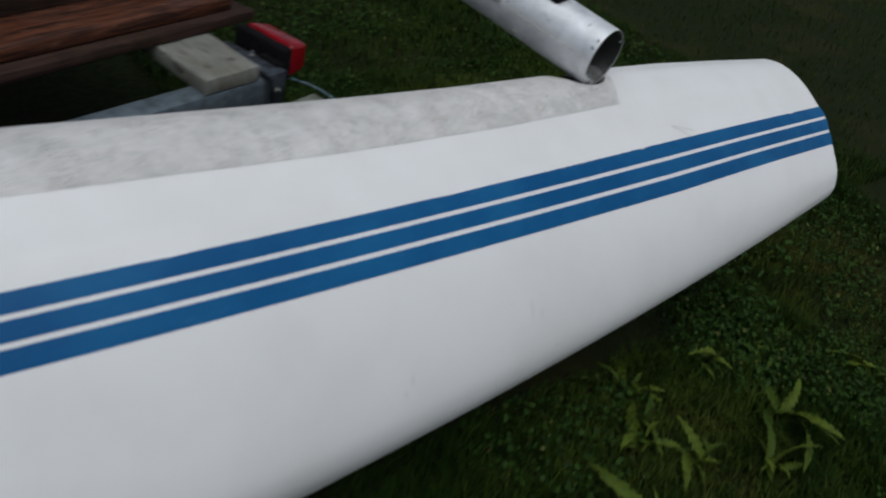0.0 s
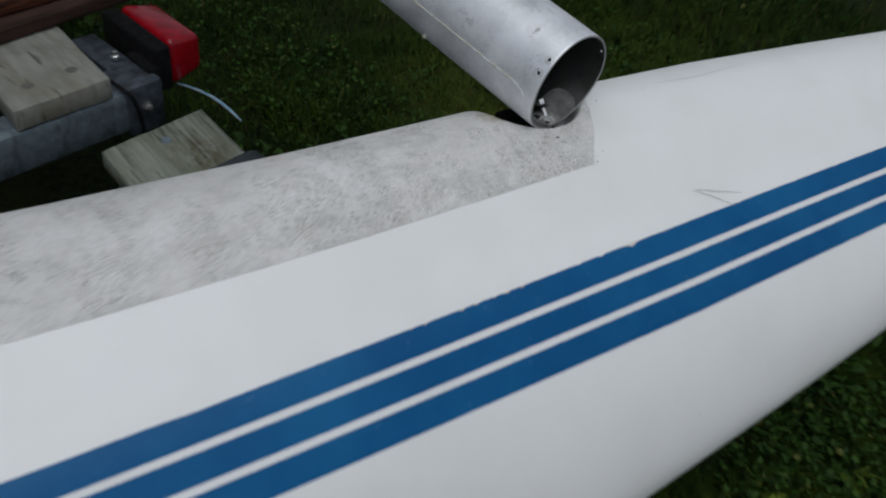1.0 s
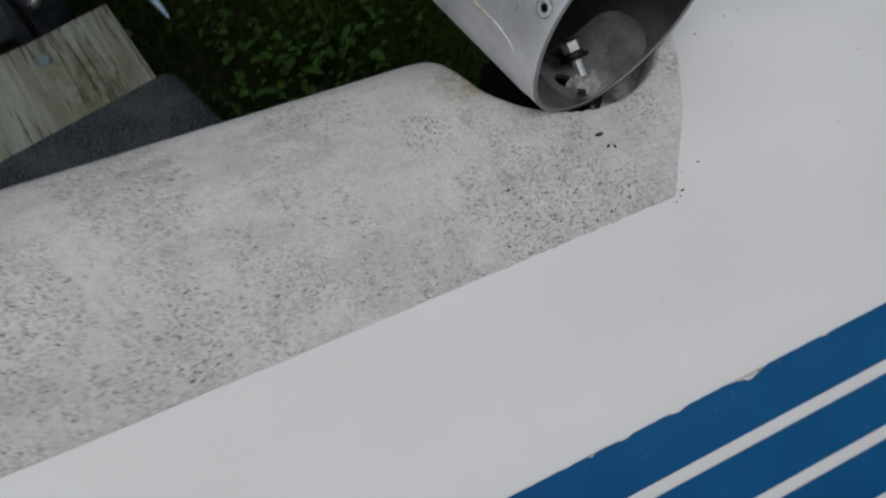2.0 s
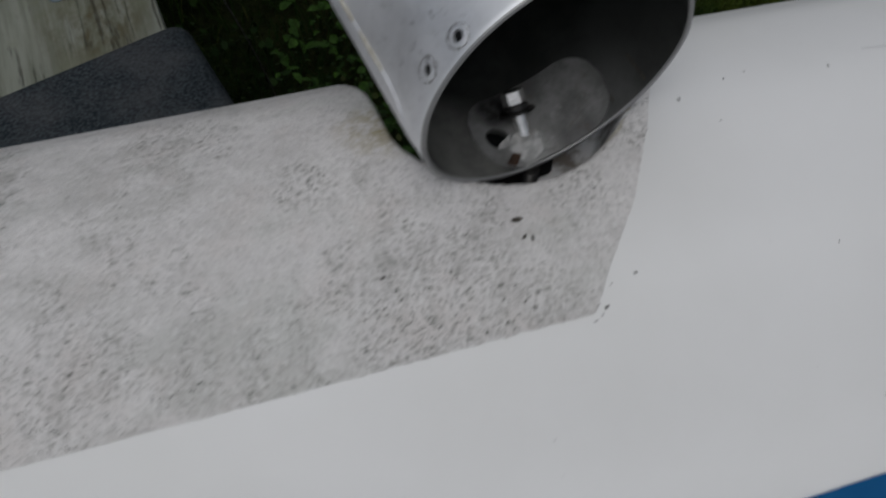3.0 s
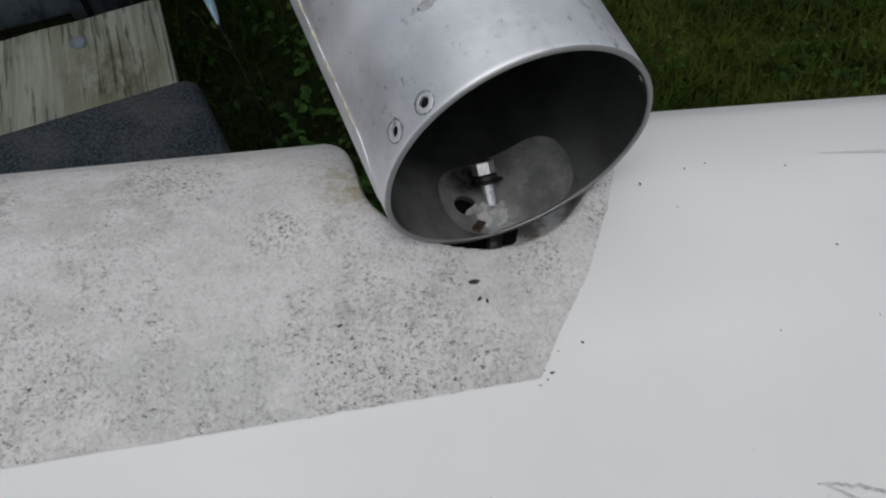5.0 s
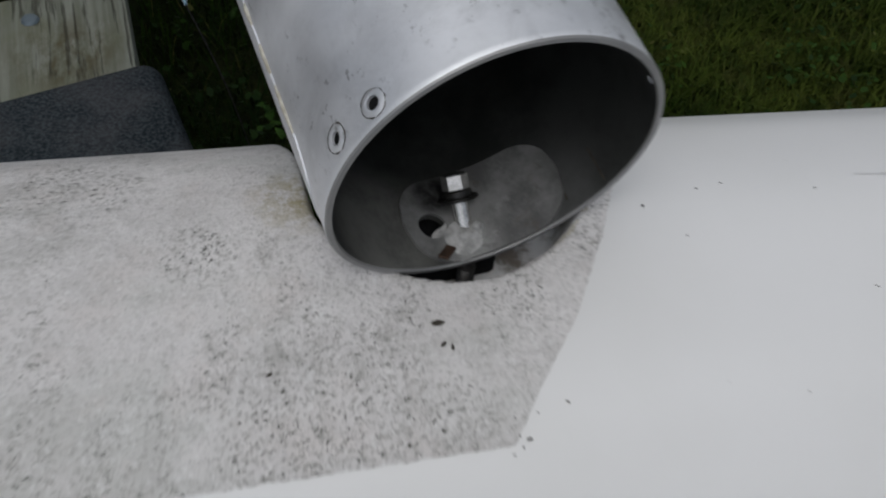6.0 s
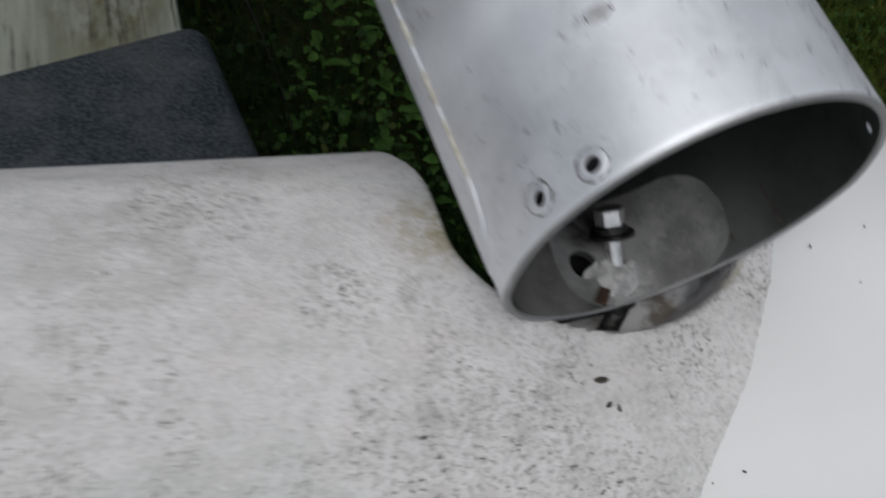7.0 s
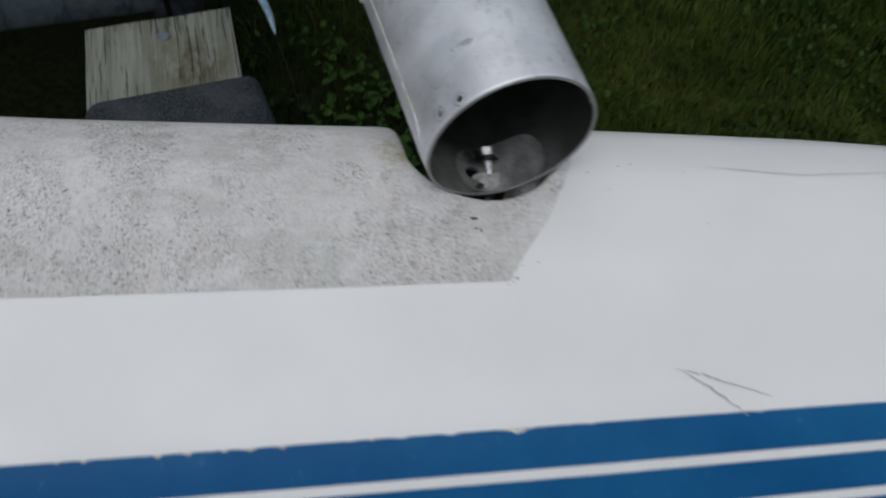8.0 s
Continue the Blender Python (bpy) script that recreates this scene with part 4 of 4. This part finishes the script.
        bmesh.ops.transform(b, matrix=m, verts=b.verts)
        return b

    lamp = part("tail_lamp", lamp_box(-0.082, -0.046, -0.098, 0.098, -0.060, 0.034, 0.006), BLACK, tr, "black tail lamp housing")
    part("lens", lens_box(), LENS, lamp, "red plastic lamp lens")
    part("lens_rib", lamp_box(0.0315, 0.0358, -0.004, 0.004, -0.036, 0.018, 0.001), LENS, lamp)
    part("lamp_stem", lamp_box(-0.10, -0.07, -0.10, -0.02, -0.04, 0.0, 0.006), BLACK, lamp)
    return tr


build_trailer()


# ---- red-brown boards lying over the trailer ----
def build_boards():
    st = thing("varnished_board", (-0.9, 1.1, 0.437), "thick reddish brown board with worn varnish on a darker plank", "board")
    d, q = Vector((0.944, 0.330, 0)), Vector((-0.330, 0.944, 0))
    near = Vector((-0.243, 1.062, 0))

    def slab(back, out, length, width, z, height, bevel, jitter):
        p0 = near - d * (length + back) + q * out
        c = [p0, p0 + d * length, p0 + d * length + q * width, p0 + q * width]
        return box([(v.x, v.y, z) for v in c], height, bevel, 3, jitter)

    # both run on unseen, made wider and longer to shade the ground
    part("lower_plank", slab(0.0, 0.0, 2.6, 1.4, 0.437, 0.030, 0.005, 0.004), BROWN, st, "dark brown plank")
    part("upper_board", slab(0.06, 0.035, 2.5, 1.3, 0.4665, 0.042, 0.010, 0.005), VARNISH, st, "reddish varnished board, worn bare in streaks")
    # dark mass, made tall out of view to block sky from the trailer
    crate = thing("dark_sky_blocker", (-1.2, 1.3, 0.508), "dark brown mass on the boards, raised out of view to block sky", "crate")
    for k in range(3):
        part("board", slab(0.16 + 0.002 * (k % 2), 0.17 + 0.002 * (k % 2), 2.3, 0.9, 0.508 + 0.19 * k, 0.187, 0.006, 0.0), BROWN, crate)


build_boards()


# ---- blue and white plastic strip on a wire ----
def build_pennant():
    ob = thing("plastic_pennant", (-0.16, 0.70, 0.0), "faded blue and white plastic strip on a thin wire", "pennant")
    a, b = Vector((-0.235, 0.865, 0.345)), Vector((-0.163, 0.705, 0.335))
    along = (b - a).normalized()
    side = (Vector((0.55, 0.66, -0.40)) - along * along.dot(Vector((0.55, 0.66, -0.40)))).normalized()
    for name, w0, lift, mat, lab in (("sheet", 0.010, 0.0, WHITE_PLASTIC, "white plastic strip"), ("print", 0.0065, 0.0017, PALE_BLUE, "pale blue printed band")):
        rows = []
        for i in range(21):
            t = i / 20
            w = w0 * math.sin(math.pi * (0.04 + 0.93 * t)) ** 0.7
            p = a.lerp(b, t) + side * 0.014 * math.sin(math.pi * t) + Vector((0, 0, lift + 0.012 * math.sin(math.pi * t)))
            rows.append([p - side * w, p + Vector((0, 0, 0.002)), p + side * w, p - Vector((0, 0, 0.0014))])
        part(name, grid_mesh(rows, True), mat, ob, lab)
    rows = []
    for i in range(15):
        t = i / 14
        p = b.lerp(Vector((-0.095, 0.60, 0.0)), t) + Vector((0.012 * math.sin(3 * t), 0, 0.02 * math.sin(math.pi * t)))
        rows.append([p + Vector((0.0012 * math.cos(h), 0.0012 * math.sin(h), 0)) for h in (0, 1.57, 3.14, 4.71)])
    part("wire", grid_mesh(rows, True), STUD, ob)


build_pennant()


# ---- grass and weeds ----
def build_grass():
    rng = np.random.default_rng(7)

    def scatter(count, x0, x1, y0, y1):
        return np.stack((rng.uniform(x0, x1, count), rng.uniform(y0, y1, count)), 1)

    roots = np.concatenate((scatter(75000, -1.2, 2.4, 0.1, 2.6), scatter(32000, 0.2, 2.0, -1.0, 0.4), scatter(45000, -3.0, 6.0, 2.4, 6.5), scatter(18000, 2.2, 6.5, -1.5, 2.5), scatter(12000, -3.5, 0.3, -1.2, 0.2), scatter(30000, -0.7, 0.9, -1.0, -0.12), scatter(38000, 0.08, 1.5, 0.25, 1.5)))
    inside = (roots[:, 0] > -2.6) & (roots[:, 0] < 0.5) & (roots[:, 1] > -0.2) & (roots[:, 1] < 0.1)
    # no blades by the trailer: bare dark soil stands in for shade there
    bare = (roots[:, 0] < -0.30) & (roots[:, 1] > 0.1) & (roots[:, 1] < 2.4)
    roots = roots[~(inside | bare)]
    n = len(roots)
    clump = np.array([noise.noise(Vector((x * 3.1, y * 3.1, 0))) for x, y in roots])
    tuft = np.array([noise.noise(Vector((x * 11, y * 11, 4))) for x, y in roots])
    h = rng.uniform(0.022, 0.060, n) * (1 + 0.55 * clump + 0.5 * tuft)
    h = np.clip(h, 0.012, 0.12)
    far = np.clip((roots[:, 1] - 1.5) / 4, 0, 1)
    w = rng.uniform(0.0009, 0.0020, n) * (1 + 1.3 * far)
    head = rng.uniform(0, 2 * np.pi, n)
    lean = h * rng.uniform(0.2, 1.15, n)
    fx, fy = np.cos(head), np.sin(head)
    sx, sy = -fy, fx
    v = np.zeros((n, 5, 3))
    z0 = -0.025
    for k, (along, up, half) in enumerate(((0, 0, 1), (0, 0, -1), (0.35, 0.62, 0.8), (0.35, 0.62, -0.8), (1.0, 1.0, 0))):
        v[:, k, 0] = roots[:, 0] + fx * lean * along + sx * w * half
        v[:, k, 1] = roots[:, 1] + fy * lean * along + sy * w * half
        v[:, k, 2] = z0 + h * up * (1.0 if k < 4 else 0.92)
    me = bpy.data.meshes.new("grass")
    me.vertices.add(n * 5)
    me.vertices.foreach_set("co", v.ravel())
    loops = (np.arange(n)[:, None] * 5 + np.array((0, 1, 3, 2, 2, 3, 4))).ravel()
    me.loops.add(len(loops))
    me.loops.foreach_set("vertex_index", loops.astype(np.int32))
    me.polygons.add(n * 2)
    starts = (np.arange(n)[:, None] * 7 + np.array((0, 4))).ravel()
    me.polygons.foreach_set("loop_start", starts.astype(np.int32))
    me.update(calc_edges=True)
    me.validate()
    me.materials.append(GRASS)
    tagged(new("grass", me), "short dark green lawn grass", "grass", kind="stuff")


build_grass()


def build_clover():
    """Small round leaves among the grass, uncountable."""
    rng = np.random.default_rng(11)
    spots = np.concatenate((np.stack((rng.uniform(-0.28, 2.2, 16000), rng.uniform(0.25, 2.2, 16000)), 1), np.stack((rng.uniform(0.35, 2.0, 11000), rng.uniform(-0.7, 0.4, 11000)), 1), np.stack((rng.uniform(-0.4, 0.8, 7000), rng.uniform(-1.0, -0.2, 7000)), 1)))
    keep = np.array([noise.noise(Vector((x * 2.3, y * 2.3, 9))) + 0.35 * noise.noise(Vector((x * 9, y * 9, 2))) for x, y in spots]) > rng.uniform(-0.25, 0.35, len(spots))
    spots = spots[keep]
    n = len(spots)
    size = rng.uniform(0.0024, 0.0078, n)
    up = rng.uniform(0.005, 0.048, n)
    turn, tip, roll = rng.uniform(0, 6.28, n), rng.uniform(-0.7, 0.7, n), rng.uniform(-0.6, 0.6, n)
    v = np.zeros((n, 6, 3))
    for k in range(6):
        a, b = math.cos(k * math.pi / 3), math.sin(k * math.pi / 3) * 0.8
        x, y = a * np.cos(turn) - b * np.sin(turn), a * np.sin(turn) + b * np.cos(turn)
        v[:, k, 0], v[:, k, 1] = spots[:, 0] + size * x, spots[:, 1] + size * y
        v[:, k, 2] = up + size * (a * tip + b * roll - 0.3 * (k % 2))
    me = bpy.data.meshes.new("clover")
    me.vertices.add(n * 6)
    me.vertices.foreach_set("co", v.ravel())
    me.loops.add(n * 6)
    me.loops.foreach_set("vertex_index", np.arange(n * 6, dtype=np.int32))
    me.polygons.add(n)
    me.polygons.foreach_set("loop_start", (np.arange(n) * 6).astype(np.int32))
    me.update(calc_edges=True)
    me.validate()
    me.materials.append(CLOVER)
    tagged(new("clover", me), "small round clover leaves among the lawn grass", "clover", kind="stuff")


build_clover()


def leaf_mesh(length, width, lobed, seed):
    """A ribbed, arched leaf that grows along +x from the origin."""
    rows = []
    k = 30 if lobed else 12
    for i in range(k + 1):
        t = i / k
        w = width * (math.sin(math.pi * (0.03 + 0.95 * t ** 0.8)) ** 0.8)
        z = length * (0.55 * t - 0.62 * t * t)
        x = length * t
        back = 0.0
        if lobed:
            # teeth that point back towards the root
            tooth = (t * 7.0 + 0.13 * seed) % 1.0
            w *= 0.48 + 0.52 * (1 - tooth) ** 1.2
            back = 0.35 * w
        wave = 0.12 * width * math.sin(t * 9 + seed)
        rows.append([(x - back, -w, z + 0.25 * w + wave), (x - 0.4 * back, -0.5 * w, z + 0.08 * w), (x, 0, z - 0.10 * w), (x - 0.4 * back, 0.5 * w, z + 0.08 * w), (x - back, w, z + 0.25 * w - wave)])
    bm = grid_mesh(rows)
    me = bpy.data.meshes.new("leaf")
    bm.to_mesh(me)
    bm.free()
    me.materials.append(DANDELION if lobed else WEED)
    me.shade_smooth()
    return me


BROAD = [leaf_mesh(0.055, 0.017, False, 2), leaf_mesh(0.045, 0.014, False, 5), leaf_mesh(0.070, 0.012, False, 3), leaf_mesh(0.036, 0.015, False, 1)]
TOOTHED = [leaf_mesh(0.15, 0.019, True, 1), leaf_mesh(0.18, 0.022, True, 4), leaf_mesh(0.12, 0.018, True, 6)]


def build_weed(x, y, size, count, seed):
    rng = random.Random(seed)
    ob = thing("weed", (x, y, -0.01), "loose clump of broad-leaved weed growing in the lawn", "weed", "weeds in the lawn")
    for k in range(count):
        lf = new("leaf", BROAD[rng.randrange(len(BROAD))])
        lf.parent = ob
        r, a = 0.10 * math.sqrt(rng.random()) * size, rng.uniform(0, 360)
        sc = size * rng.uniform(0.22, 0.68)
        lf.matrix_basis = pose(r * math.cos(radians(a)), r * math.sin(radians(a)), rng.uniform(0.012, 0.055) * size, rng.uniform(-30, 30), rng.uniform(-35, 15), rng.uniform(0, 360)) @ Matrix.Diagonal((sc, sc, sc, 1))


def build_dandelion(x, y, size, count, seed):
    """A rosette of long toothed leaves that lean out from one root."""
    rng = random.Random(seed)
    ob = thing("dandelion", (x, y, -0.01), "rosette of long toothed green dandelion leaves in the lawn", "dandelion", "dandelions in the lawn")
    for k in range(count):
        lf = new("leaf", TOOTHED[rng.randrange(len(TOOTHED))])
        lf.parent = ob
        sc = size * rng.uniform(0.35, 1.15)
        lf.matrix_basis = pose(rng.uniform(-0.03, 0.03), rng.uniform(-0.03, 0.03), rng.uniform(0.005, 0.04), rng.uniform(-50, 50), rng.uniform(-30, 12), rng.uniform(0, 360)) @ Matrix.Diagonal((sc, sc, sc, 1))


for i, (x, y, s) in enumerate(((0.62, -0.02, 0.9), (0.85, -0.08, 1.0), (0.98, 0.02, 1.1), (0.78, -0.22, 0.9), (1.10, -0.12, 0.9), (0.70, 0.14, 0.8), (0.55, -0.26, 0.8), (1.22, 0.10, 0.8),
                               (0.02, 0.62, 0.8), (0.10, 0.78, 0.9), (-0.06, 0.82, 0.8), (0.0, 1.0, 0.9), (0.12, 0.52, 0.7), (-0.08, 1.12, 0.8), (0.03, 0.90, 1.0), (0.08, 0.68, 0.9), (-0.04, 0.70, 0.9), (0.14, 0.95, 0.9),
                               (0.85, 0.9, 0.7), (0.6, 1.2, 0.6), (1.5, 0.5, 0.7), (0.88, -0.45, 0.8), (0.70, -0.58, 0.8), (0.05, -0.33, 0.7))):
    build_weed(x, y, s, 30, i)
for i, (x, y, s, n) in enumerate(((0.43, -0.56, 1.0, 9), (-0.01, -0.46, 0.8, 12), (0.08, -0.54, 0.9, 12), (0.24, -0.66, 1.0, 10), (0.60, -0.38, 0.8, 8), (0.13, -0.30, 0.7, 8), (0.40, -0.33, 0.7, 8), (0.86, -0.60, 0.9, 8), (-0.16, -0.62, 0.9, 9))):
    build_dandelion(x, y, s, n, 40 + i)
